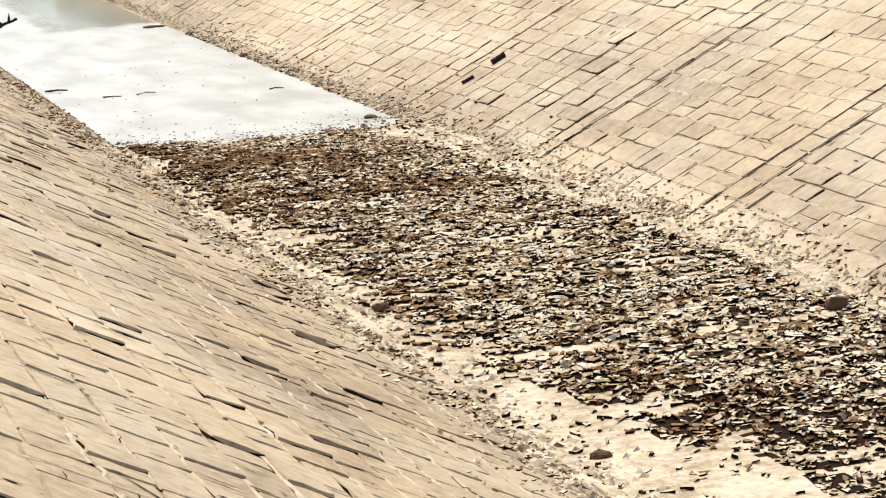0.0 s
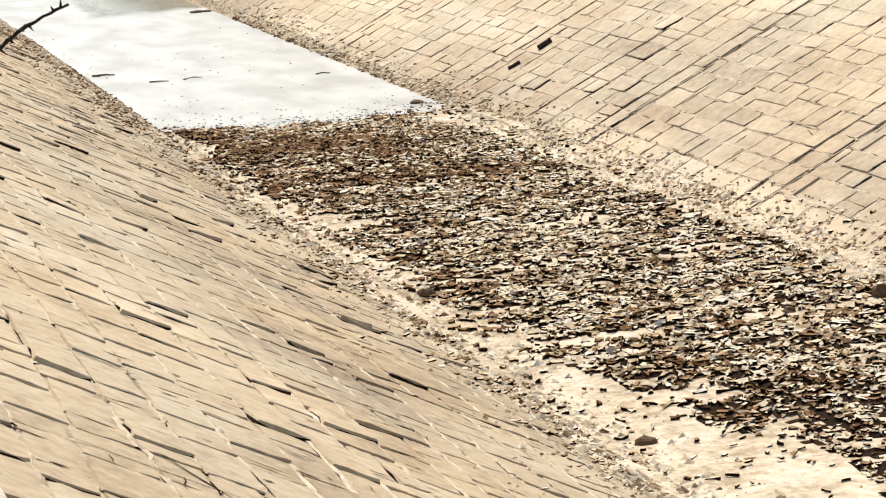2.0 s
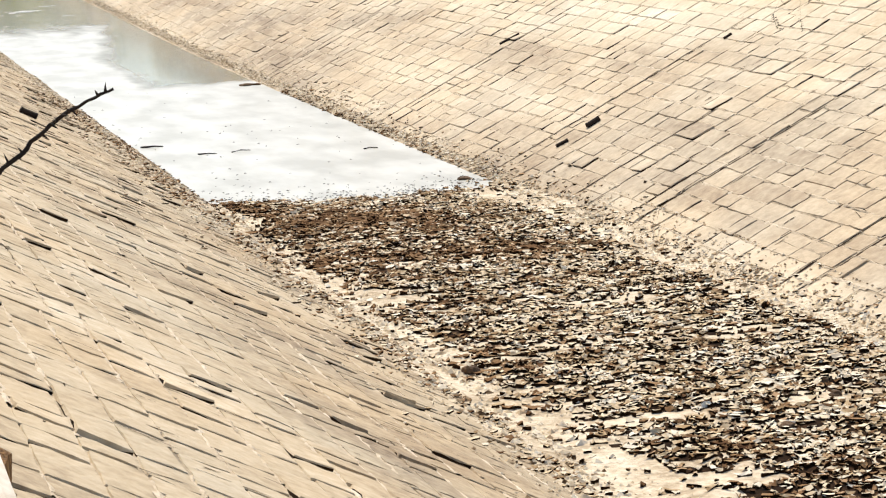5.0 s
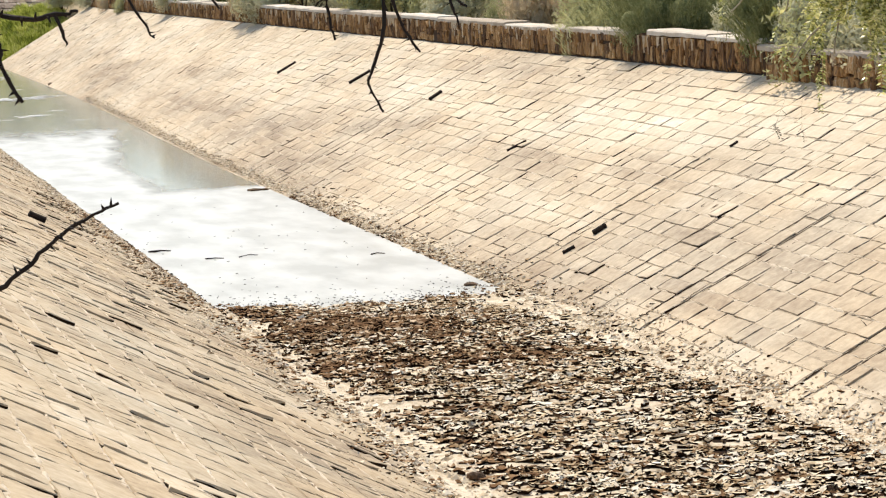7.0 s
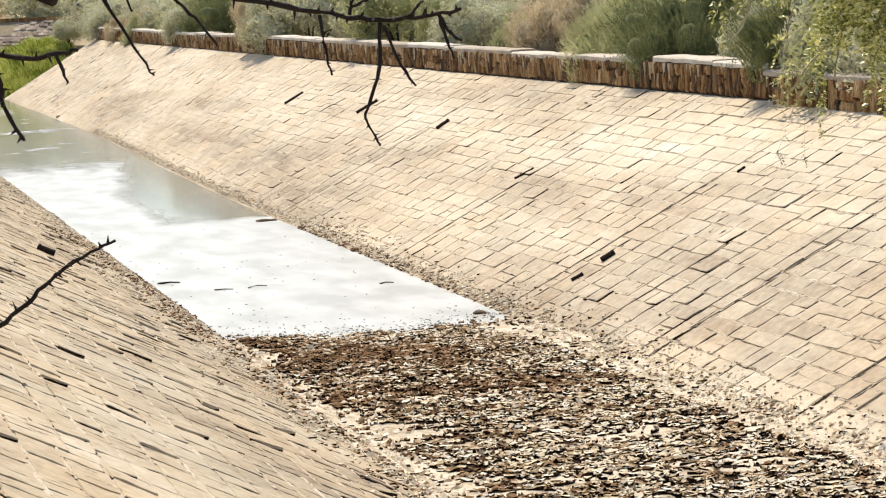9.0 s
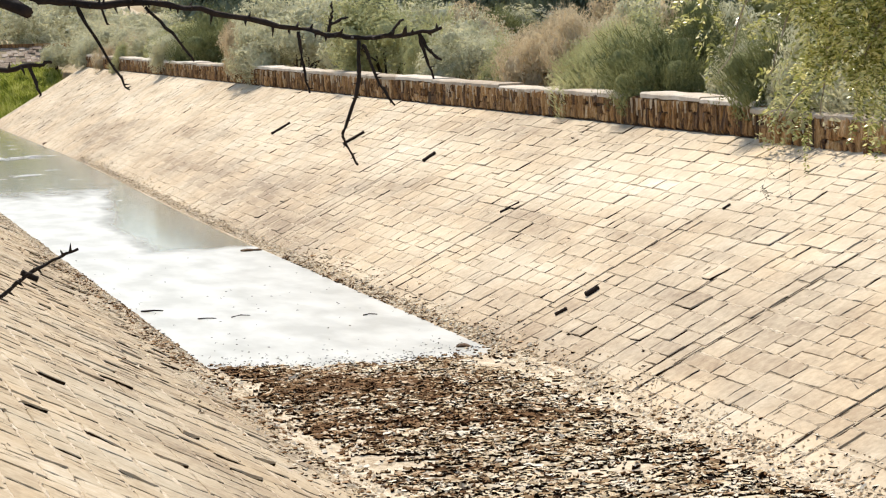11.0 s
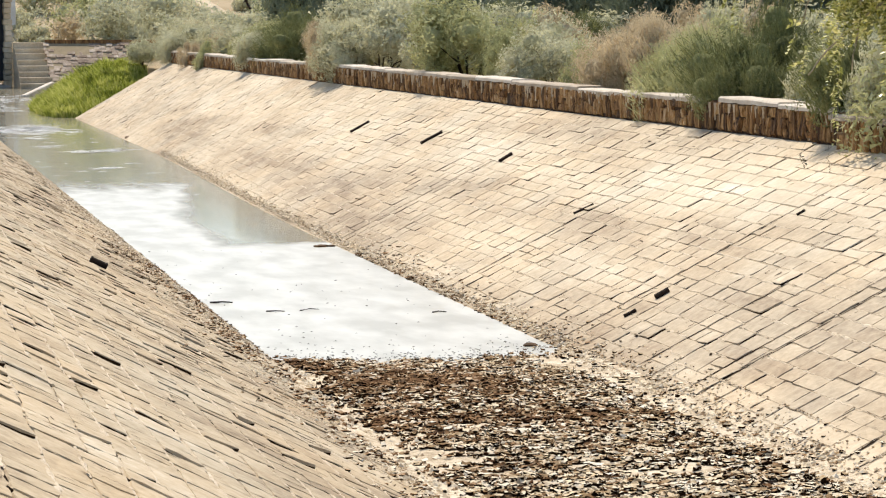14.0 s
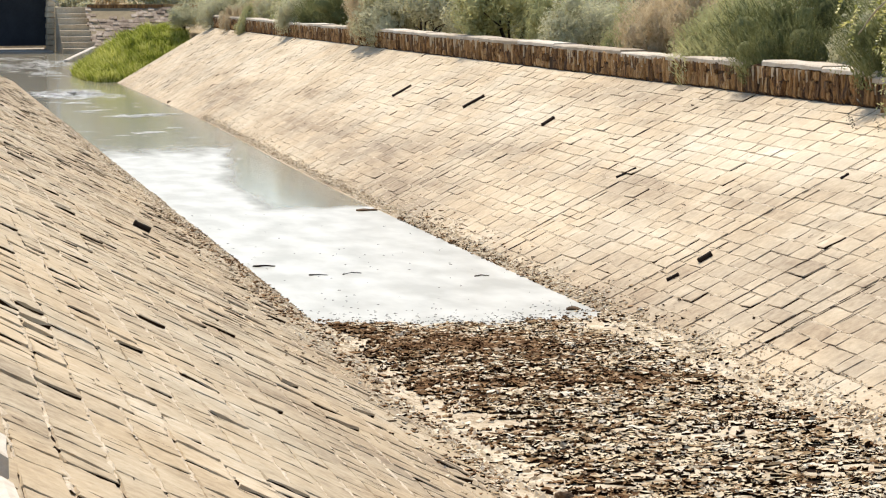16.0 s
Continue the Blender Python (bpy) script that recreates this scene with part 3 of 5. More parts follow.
def rock_mesh(name, seed, size, material, squash=0.7):
    bm = bmesh.new()
    bmesh.ops.create_icosphere(bm, subdivisions=2, radius=1)
    for v in bm.verts:
        k = 1 + 0.45 * noise.noise(v.co * 1.1 + Vector((seed * 7.1, 0, 0))) + 0.15 * noise.noise(v.co * 3 + Vector((seed, 5, 0)))
        v.co = Vector((v.co.x * size[0], v.co.y * size[1], v.co.z * size[2])) * k
    return bm_mesh(name, bm, material)


def gravel():
    """Small broken stones along both toes and the shore."""
    r = random.Random(23)
    verts, faces = [], []
    octa = [(1, 0, 0), (0, 1, 0), (-1, 0, 0), (0, -1, 0), (0, 0, 0.8), (0, 0, -0.6)]
    oct_f = [(0, 1, 4), (1, 2, 4), (2, 3, 4), (3, 0, 4), (1, 0, 5), (2, 1, 5), (3, 2, 5), (0, 3, 5)]
    for _ in range(46000):
        y = 8 + 70 * r.random() ** 1.45
        kind = r.random()
        big = 1.0
        if kind < 0.44:
            # rubble thinning out up the near slope
            off = r.expovariate(1 / 0.26) * (1 + 0.8 * noise2(y, 2, 0.7))
            p = on_left(off / 5.1, y, 0.008) if r.random() < 0.72 else Vector((TOE_L + min(off, 0.6) * 0.8, y, 0))
            big = 1.35 if off < 0.45 else 0.9
        elif kind < 0.92:
            off = min(r.expovariate(1 / 0.15) * (1 + 0.8 * noise2(y, 6, 0.6)), 0.55)
            p = on_right(off / 5.1, y, 0.008) if r.random() < 0.6 else Vector((toe_right(y) - min(off, 0.6) * 0.9, y, 0))
            big = 1.15 if off < 0.3 else 0.8
        else:
            x = r.uniform(5.1, 8.8)
            p = Vector((x, shore(x) + r.gauss(0.05, 0.2), 0))
        if p.z < 0.02 and p.y > shore(p.x) + 0.6:
            p = on_left(0.02 + 0.02 * r.random(), y, 0.004) if kind < 0.44 else on_right(0.02 + 0.02 * r.random(), y, 0.004)
        if p.z < 0.02:
            p.z = mud_height(p.x, p.y) if p.y < 33 else 0.0
        a = (r.uniform(0.006, 0.021) + (r.random() ** 6) * 0.034) * big
        turn = r.uniform(0, 6)
        n0 = len(verts)
        for vx, vy, vz in octa:
            k = a * r.uniform(0.6, 1.3)
            verts.append((p.x + k * (vx * math.cos(turn) - 0.7 * vy * math.sin(turn)), p.y + k * (vx * math.sin(turn) + 0.7 * vy * math.cos(turn)), p.z + k * vz * 0.62))
        faces += [tuple(n0 + i for i in f) for f in oct_f]
    return verts, faces


gv, gf = gravel()
tagged(new("gravel", mesh("gravel", gv, gf, PEBBLE)), "small broken stones washed along the slope toes", "gravel", kind="stuff")

# ---------------------------------------------------------------- water
wx = [4.0 + 0.5 * k for k in range(28)]
wy = [26 + 2.0 * k for k in range(75)]
tagged(new("water", grid_mesh("water", wx, wy, lambda x, y: 0.0, WATER)), "still, milky grey-green canal water", "water", kind="structure")


# scum by the shore; farther out its pale colour paints the sky's reflection
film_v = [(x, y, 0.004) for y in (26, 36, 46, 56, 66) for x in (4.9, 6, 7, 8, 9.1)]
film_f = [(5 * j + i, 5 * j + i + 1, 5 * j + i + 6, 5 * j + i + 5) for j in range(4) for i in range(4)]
tagged(new("scum_film", mesh("scum_film", film_v, film_f, SCUM_AND_GLARE, True)), "thin pale scum and painted sky reflection on the shallow water", "water scum", kind="structure")


def foam(patches, seed):
    """Flat ragged white streaks that paint glints on water: each (x, y, half width, half length)."""
    r = random.Random(seed)
    verts, faces = [], []
    for x, y, a, b in patches:
        n0 = len(verts)
        verts.append((x, y, 0.007))
        p1, p2 = r.uniform(0, 6), r.uniform(0, 6)
        for k in range(28):
            t = 2 * math.pi * k / 28
            q = 0.85 + 0.22 * math.sin(3 * t + p1) + 0.12 * math.sin(7 * t + p2) + r.uniform(-0.06, 0.06)
            verts.append((x + a * q * math.cos(t), y + b * q * math.sin(t), 0.007))
        faces += [(n0, n0 + 1 + k, n0 + 1 + (k + 1) % 28) for k in range(28)]
    return verts, faces


rf = random.Random(41)
STREAKS = []
for x, y, a, b, n in ((6.1, 97, 0.9, 3.4, 150), (7.2, 98, 0.9, 3.4, 150), (6.3, 90, 0.6, 1.0, 12), (7.4, 80, 0.9, 0.8, 26), (8.3, 81, 0.5, 0.8, 16), (6.3, 84, 0.6, 0.8, 8), (7.0, 71, 0.6, 0.6, 8), (7.2, 122, 1.2, 5, 60), (5.8, 134, 1.8, 8, 150), (8.0, 138, 1.4, 8, 130), (6.6, 148, 2.0, 5, 80)):
    # patches of glare painted as thin white streaks across the current
    STREAKS += [(rf.gauss(x, a * 0.5), rf.gauss(y, b * 0.5), rf.uniform(0.08, 0.45), rf.uniform(0.03, 0.14)) for _ in range(n)]
STREAKS += [(rf.uniform(5.3, 8.6), rf.uniform(58, 104), rf.uniform(0.05, 0.35), rf.uniform(0.03, 0.10)) for _ in range(40)]
fv, ff = foam(STREAKS, 42)
tagged(new("foam_streaks", mesh("foam_streaks", fv, ff, PAINTED_GLINT)), "white streaks painted as glints on the canal water", "foam", kind="stuff")

# specks of leaf and bark on the scum
dv, df = [], []
for k in range(460):
    x = rf.uniform(5.15, 8.6)
    y = 29.6 + 15 * rf.random() ** 3 if k < 130 else shore(x) + 0.25 + rf.expovariate(1 / 0.35)
    a, b, t = rf.uniform(0.006, 0.028), rf.uniform(0.004, 0.014), rf.gauss(0, 0.5)
    n0 = len(dv)
    dv += [(x + a * math.cos(t), y + a * math.sin(t), 0.008), (x - b * math.sin(t), y + b * math.cos(t), 0.016), (x - a * math.cos(t), y - a * math.sin(t), 0.008), (x + b * math.sin(t), y - b * math.cos(t), 0.012)]
    df.append((n0, n0 + 1, n0 + 2, n0 + 3))
tagged(new("floating_specks", mesh("floating_specks", dv, df, BARK)), "dark specks of leaf and bark on the scum", "debris", kind="stuff")


# ---------------------------------------------------------------- parapets
def parapet(name, label, x_face, side, y0, y1, zb, near, levels, seed, coping=None):
    """A low rubble wall. side: -1 if its face looks towards -x, else 1. levels: (y0, y1, top) of the coping slabs."""
    r = random.Random(seed)
    thick = 0.5
    xs = sorted((x_face - side * 0.03, x_face - side * thick))
    bm = bmesh.new()
    n = int((y1 - y0) / 1.0)
    rows = []
    for k in range(n + 1):
        y = y0 + (y1 - y0) * k / n
        zt = zb + PAR_H - 0.09
        rows.append([bm.verts.new((xs[0], y, zb - 0.5)), bm.verts.new((xs[1], y, zb - 0.5)), bm.verts.new((xs[1], y, zt)), bm.verts.new((xs[0], y, zt))])
    for a, b in zip(rows, rows[1:]):
        for k in range(4):
            bm.faces.new((a[k], a[(k + 1) % 4], b[(k + 1) % 4], b[k]))
    bm.faces.new(rows[0])
    bm.faces.new(rows[-1][::-1])
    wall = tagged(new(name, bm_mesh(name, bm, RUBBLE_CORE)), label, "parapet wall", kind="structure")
    raw = []
    for k in range(9):
        # a split, crooked block with chipped corners
        q = random.Random(40 + k)
        ring = ((-0.5, -0.5), (-0.1, -0.52), (0.5, -0.5), (0.5, 0.1), (0.5, 0.5), (0.1, 0.52), (-0.5, 0.5), (-0.5, -0.1))
        vs = []
        for depth, inset in ((-0.5, 1.0), (0.32, 1.0), (0.5, 0.82)):
            vs += [(depth * -side * -1 + q.uniform(-0.12, 0.12) * (depth > 0) * side, a * inset + q.uniform(-0.09, 0.09), b * inset + q.uniform(-0.06, 0.06)) for a, b in ring]
        vs.append((0.56 * side, q.uniform(-0.15, 0.15), q.uniform(-0.15, 0.15)))
        fs = [(a + o, (a + 1) % 8 + o, (a + 1) % 8 + 8 + o, a + 8 + o) for o in (0, 8) for a in range(8)] + [(a + 16, (a + 1) % 8 + 16, 24) for a in range(8)]
        raw.append((vs, fs))
    shapes = [mesh("stone", vs, fs, RUBBLE_PIECE) for vs, fs in raw]
    v_all, f_all, count = [], [], 0
    y = y0
    full = PAR_H - 0.07
    while y < y1 - 0.2:
        # a tall narrow stone, or two or three laid on each other
        ln = r.choice((0.07, 0.09, 0.11, 0.14, 0.19, 0.26)) * r.uniform(0.85, 1.2)
        cuts = r.choice(([0, 1], [0, 1], [0, 0.55, 1], [0, 0.4, 1], [0, 0.65, 1], [0, 0.3, 0.68, 1]))
        for a, b in zip(cuts, cuts[1:]):
            h = full * (b - a)
            k = r.randrange(len(raw))
            wide = ln * r.uniform(0.9, 1.25)
            m = pose(x_face - side * (0.085 - 0.0) + side * r.gauss(0, 0.014), y + ln / 2 + r.gauss(0, 0.01), zb + 0.015 + full * (a + b) / 2, r.gauss(0, 4), r.gauss(0, 3), r.gauss(0, 4)) @ Matrix.Diagonal((0.17, wide, h * r.uniform(0.9, 1.04), 1))
            if near[0] < y < near[1] and count < 300:
                part("stone", shapes[k], wall, m=m)
                count += 1
            else:
                n0 = len(v_all)
                v_all += [m @ Vector(c) for c in raw[k][0]]
                f_all += [tuple(n0 + a for a in f) for f in raw[k][1]]
        y += ln
    # lime that ran down from the coping
    dv, df = [], []
    for _ in range(int((y1 - y0) * 3.2)):
        y, wd, ln = r.uniform(y0, y1 - 0.1), r.uniform(0.012, 0.04), r.uniform(0.05, 0.36) ** 1.2
        n0 = len(dv)
        for k in range(5):
            z = zb + PAR_H - 0.06 - ln * k / 4
            w2 = wd * (1.5 - 1.1 * k / 4) * r.uniform(0.6, 1.3)
            c = y + r.gauss(0, 0.008)
            dv += [(x_face - side * 0.01, c - w2, z), (x_face + side * (0.028 - 0.004 * k), c, z), (x_face - side * 0.01, c + w2, z)]
            if k < 4:
                q = n0 + 3 * k
                df += [(q, q + 1, q + 4, q + 3), (q + 1, q + 2, q + 5, q + 4)]
    tagged(part("lime_runs", mesh("lime_runs", dv, df, MORTAR), wall), kind="stuff")
    tagged(part("rubble_face", mesh("rubble_face", v_all, f_all, RUBBLE_JOINED), wall), kind="stuff")
    for a, b, top in levels:
        bm = bmesh.new()
        m = max(2, int((b - a) / 0.25))
        rings = []
        for k in range(m + 1):
            y = a + (b - a) * k / m
            e1, e2 = 0.03 * noise2(y, 1, 2.1), 0.035 * noise2(y, 7, 1.7)
            lo, hi = xs[0] - 0.035 + e1, xs[1] + 0.02 + e2
            zt = top + 0.018 * noise2(y, 3, 1.2)
            zl = top - 0.085 + 0.02 * noise2(y, 5, 3)
            rings.append([bm.verts.new(c) for c in ((lo, y, zl), (hi, y, zl), (hi, y, zt - 0.02), (hi - 0.03, y, zt), (lo + 0.03, y, zt), (lo, y, zt - 0.025))])
        for p, q in zip(rings, rings[1:]):
            for k in range(6):
                bm.faces.new((p[k], p[(k + 1) % 6], q[(k + 1) % 6], q[k]))
        bm.faces.new(rings[0])
        bm.faces.new(rings[-1][::-1])
        part("coping_slab", bm_mesh("coping_slab", bm, coping or COPING), wall)
    return wall


r = random.Random(77)
LEVELS = [(-8.2, -3.4, 2.83), (-3.38, 1.9, 2.84), (1.92, 6.6, 2.82), (6.62, 11.2, 2.85), (11.22, 15.8, 2.83), (15.82, 19.98, 2.84), (20.0, 24.6, 2.83), (24.62, 28.3, 2.81), (28.32, 32.6, 2.80), (32.62, 34.7, 2.88), (34.72, 37.3, 2.90), (38.1, 41.2, 2.86), (41.22, 43.2, 2.85), (43.22, 45.2, 2.84)]
y = 45.22
while y < 108.3:
    ln = min(r.uniform(2.4, 5.5), 108.4 - y)
    LEVELS.append((y, y + ln - 0.02, 2.89 + r.uniform(-0.03, 0.02)))
    y += ln
parapet("wall_east", "low brown rubble parapet with pale lime coping", TOP_R, -1, 32.3, 108.4, ZTOP, (32.3, 48), [q for q in LEVELS if q[0] > 32], 5)
parapet("wall_east_near", "thicker brown rubble parapet with grey coping", TOP_R - 0.07, -1, -8.2, 32.28, ZTOP - 0.06, (26, 32.3), [q for q in LEVELS if q[0] < 32], 15, GREY_COPING)
parapet("wall_west", "low rubble parapet with bright worn coping beside the slope", TOP_L, 1, -8.2, 7.12, ZTOP_L, (3, 12),
        [(-8.2, -3.1, 2.84), (-3.08, 0.6, 2.85), (0.62, 4.2, 2.86), (4.22, 6.42, 2.86), (6.78, 7.1, 2.86)], 6)

# ---------------------------------------------------------------- weep pipes and loose rocks
def pipe(length, radius):
    bm = bmesh.new()
    ring = lambda x, rad: [bm.verts.new((x, rad * math.cos(k * math.pi / 5), rad * math.sin(k * math.pi / 5))) for k in range(10)]
    rings = [ring(-length / 2 + 0.05, radius * 0.7), ring(-length / 2, radius * 0.72), ring(-length / 2, radius * 1.08), ring(-length / 2 + 0.03, radius * 1.08), ring(-length / 2 + 0.035, radius),
             ring(0, radius * 1.03), ring(length / 2 - 0.035, radius * 0.97), ring(length / 2 - 0.03, radius * 1.1), ring(length / 2, radius * 1.1), ring(length / 2, radius * 0.7), ring(length / 2 - 0.05, radius * 0.7)]
    for p, q in zip(rings, rings[1:]):
        for k in range(10):
            bm.faces.new((p[k], p[(k + 1) % 10], q[(k + 1) % 10], q[k]))
    bm.faces.new(rings[0])
    bm.faces.new(rings[-1])
    return bm_mesh("weep_pipe", bm, IRON)


def lay_on(on_slope, x, y, h, tilt=0.0):
    s = (x - toe_right(y)) / (TOP_R - toe_right(y)) if on_slope is on_right else (TOE_L - x) / (TOE_L - TOP_L)
    p, up, along, out = slope_frame(on_slope, s * 5.2, y, 5.2)
    m = Matrix((up, out.cross(up), out)).transposed().to_4x4()
    m.translation = p + out * h
    return m @ Matrix.Rotation(radians(tilt), 4, "Z")


for x, y, ln, rad, tilt, where in ((11.93, 58.55, 0.52, 0.034, 3, on_right), (12.01, 51.25, 0.52, 0.034, 2, on_right), (11.86, 44.5, 0.30, 0.034, 20, on_right), (11.10, 36.87, 0.34, 0.020, -14, on_right),
                                   (10.02, 29.73, 0.19, 0.036, 4, on_right), (9.58, 29.68, 0.17, 0.022, -8, on_right), (3.27, 33.16, 0.24, 0.046, 0, on_left), (11.97, 30.0, 0.12, 0.018, 6, on_right)):
    ob = new("weep_pipe", pipe(ln, rad))
    ob.matrix_basis = lay_on(where, x, y, rad * 0.75, tilt)
    tagged(ob, "short dark rusted weep pipe lying in the stone lining", "drain pipe", "weep pipes in the lining")

for k, (x, y, a, b, c, lab) in enumerate(((5.25, 18.84, 0.075, 0.06, 0.055, "small brown rock on pale silt"), (8.39, 17.05, 0.095, 0.08, 0.085, "angular brown rock on the canal bed"),
                                          (7.96, 15.77, 0.06, 0.05, 0.05, "small brown rock among mud flakes"), (6.85, 16.2, 0.055, 0.05, 0.03, "flat reddish brown rock among mud flakes"),
                                          (5.25, 14.0, 0.07, 0.06, 0.04, "small brown rock on pale silt"), (7.55, 16.9, 0.05, 0.05, 0.03, "small brown rock among mud flakes"),
                                          (8.44, 30.25, 0.09, 0.05, 0.035, "wet dark stone at the water's edge"), (8.40, 44.72, 0.13, 0.09, 0.04, "wet dark stone standing out of the water"), (8.60, 44.75, 0.09, 0.07, 0.03, "wet dark stone standing out of the water"),
                                          (8.74, 38.55, 0.07, 0.05, 0.04, "wet dark stone standing out of the water"), (9.50, 88.2, 0.13, 0.11, 0.08, "brown rock at the foot of the stone slope"))):
    ob = new("rock", rock_mesh("rock", k + 3, (a, b, c), BROWN_ROCK))
    ob.location = (x, y, (mud_height(x, y) if y < 30 else 0.0) + c * 0.3)
    tagged(ob, lab, "rock")


def stick(name, pts, rad, material, label, category="stick"):
    bm = bmesh.new()
    tube(bm, pts, [rad * (1 - 0.5 * k / (len(pts) - 1)) for k in range(len(pts))], 6)
    return tagged(new(name, bm_mesh(name, bm, material, True)), label, category)


for pts, rad in (([(5.18, 36.15, 0.01), (5.35, 36.05, 0.03), (5.50, 36.1, 0.012)], 0.018), ([(5.80, 34.85, 0.012), (5.94, 34.8, 0.02), (6.06, 34.8, 0.01)], 0.012),
                 ([(8.05, 34.1, 0.01), (8.15, 34.15, 0.02), (8.26, 34.12, 0.01)], 0.012), ([(6.28, 34.8, 0.012), (6.42, 34.85, 0.03), (6.57, 34.9, 0.012)], 0.011)):
    stick("driftwood_stick", pts, rad, BARK, "thin dark stick floating on pale scum")


# ---------------------------------------------------------------- shrubs and trees
def leaf_tris(pts, out, size, rng, aspect=0.6, loose=0.5):
    """One small pointed leaf at each point, lying roughly across the way out of its clump."""
    n = len(pts)
    nrm = out + rng.normal(size=(n, 3)) * loose
    a = np.cross(nrm, rng.normal(size=(n, 3)))
    a /= np.linalg.norm(a, axis=1)[:, None]
    b = np.cross(nrm, a)
    b /= np.linalg.norm(b, axis=1)[:, None]
    s = size * rng.uniform(0.5, 1.5, size=(n, 1))
    c = [pts - a * s - b * s * aspect * 0.5, pts - a * s * 0.6 + b * s * aspect, pts + a * s * 1.3]
    return np.stack(c, 1).reshape(-1, 3), np.arange(3 * n).reshape(-1, 3)


def ball(level):
    bm = bmesh.new()
    bmesh.ops.create_icosphere(bm, subdivisions=level, radius=1)
    bm.verts.index_update()
    v = np.array([tuple(a.co) for a in bm.verts])
    f = np.array([[a.index for a in q.verts] for q in bm.faces])
    bm.free()
    return v, f


BALLS = {k: ball(k) for k in (1, 2, 3)}


def lumps(d, c, k=1.0):
    """Unevenness of a leaf clump in the direction d."""
    return 1 + k * (0.20 * np.sin(d[:, 0] * 6 + c[0] * 9) * np.cos(d[:, 1] * 5 + c[2] * 7) + 0.13 * np.sin(d[:, 2] * 9 + c[1] * 9 + d[:, 0] * 4) + 0.07 * np.sin(d[:, 1] * 17 + d[:, 2] * 13 + c[0] * 5))


def leafy(rng, cl, per, leaf, level, loose=0.5, core=0.9):
    """Clumps of dense twigs with a loose coat of leaves: points and triangles."""
    vs, fs, n0 = [], [], 0
    bv, bf = BALLS[level]
    for c, rad in cl:
        c = np.array(c)
        squash = rng.uniform(0.75, 1.25, size=(1, 3))
        v = c + bv * (lumps(bv, c, 0.7))[:, None] * rad * core * squash
        if core:
            vs.append(v)
            fs.append(bf + n0)
            n0 += len(v)
        d = rng.normal(size=(per, 3))
        d /= np.linalg.norm(d, axis=1)[:, None]
        k = (rng.uniform(0.86, 1.04, size=per) + rng.exponential(0.055, size=per)) * lumps(d, c)
        v, f = leaf_tris(c + d * k[:, None] * rad * squash, d, leaf, rng, loose=loose)
        vs.append(v)
        fs.append(f + n0)
        n0 += len(v)
    return np.concatenate(vs), np.concatenate(fs)


def clumps(rng, n, rx, rz, base=0.25):
    """Middles and radii of the leaf clumps of a rounded, uneven shrub."""
    out = []
    for _ in range(n):
        d = rng.normal(size=3)
        d /= np.linalg.norm(d)
        d[2] = abs(d[2]) * 1.0 - 0.15
        k = rng.uniform(0.55, 1.0)
        out.append(((d[0] * rx * k, d[1] * rx * k, base * rz + (0.75 * rz) * max(d[2], -0.1) * k), rng.uniform(0.26, 0.44) * rx))
    return out


def shrub(name, seed, rx, rz, n_clump, n_leaf, leaf, material, label, strands=0, strand_len=0.5, level=3, core=0.9):
    rng = np.random.default_rng(seed)
    root = tagged(new(name), label, "shrub" if rz < 4 else "tree")
    cl = clumps(rng, n_clump, rx, rz)
    bm = bmesh.new()
    for k in range(9 if rz < 4 else 12):
        c = cl[k % len(cl)][0]
        mid = (c[0] * 0.45 + rng.normal() * 0.05, c[1] * 0.45 + rng.normal() * 0.05, c[2] * 0.55)
        w = 0.018 * rz if rz < 4 else 0.03 * rz
        tube(bm, [(c[0] * 0.05, c[1] * 0.05, -0.3), mid, c], [w, w * 0.6, w * 0.2], 5)
    part("woody_base", bm_mesh("woody_base", bm, STEM, True), root)
    v, f = leafy(rng, cl, n_leaf // len(cl), leaf, level, 0.4, core)
    vl, fl = v.tolist(), f.tolist()
    for _ in range(strands):
        # thin upright sprays
        c, rad = cl[rng.integers(len(cl))]
        o = rng.normal(size=3)
        o /= np.linalg.norm(o)
        p = np.array(c) + o * rad * rng.uniform(0.5, 1.0)
        d = np.array([p[0] / rx * 0.8, p[1] / rx * 0.8, 1.0]) + rng.normal(size=3) * 0.25
        d /= np.linalg.norm(d)
        q = np.cross(d, rng.normal(size=3))
        q /= np.linalg.norm(q)
        ln, w = strand_len * rng.uniform(0.5, 1.2), min(leaf * 0.3, 0.013)
        n0 = len(vl)
        vl += [(p - q * w).tolist(), (p + q * w).tolist(), (p + d * ln).tolist()]
        fl.append([n0, n0 + 1, n0 + 2])
    part("foliage", mesh("foliage", vl, fl, material, True), root)
    return root


def place(root, used, x, y, scale, sz=1.0, turn=0.0, z=None):
    m = pose(x, y, bank(x, y) if z is None else z, 0, 0, turn) @ Matrix.Diagonal((scale, scale, scale * sz, 1))
    if root.name in used:
        return copy_thing(root, m)
    used.add(root.name)
    root.matrix_basis = m
    return root


USED = set()
SAGE_LABEL, OLIVE_LABEL = "rounded grey-green sage bush behind the parapet", "leafy olive-green bush behind the parapet"
DRY_LABEL, BROOM_LABEL = "half-dry tan bush behind the parapet", "dark green feathery broom bush behind the parapet"
SAGES = [shrub("sage_bush", 100 + k, 1.0, 1.5, 18, 11500, 0.032, SAGE, SAGE_LABEL, 900, 0.16, level=2, core=0.5) for k in range(3)]
OLIVES = [shrub("green_bush", 120 + k, 1.0, 1.5, 17, 11500, 0.032, OLIVE, OLIVE_LABEL, 500, 0.14, level=2, core=0.5) for k in range(2)]
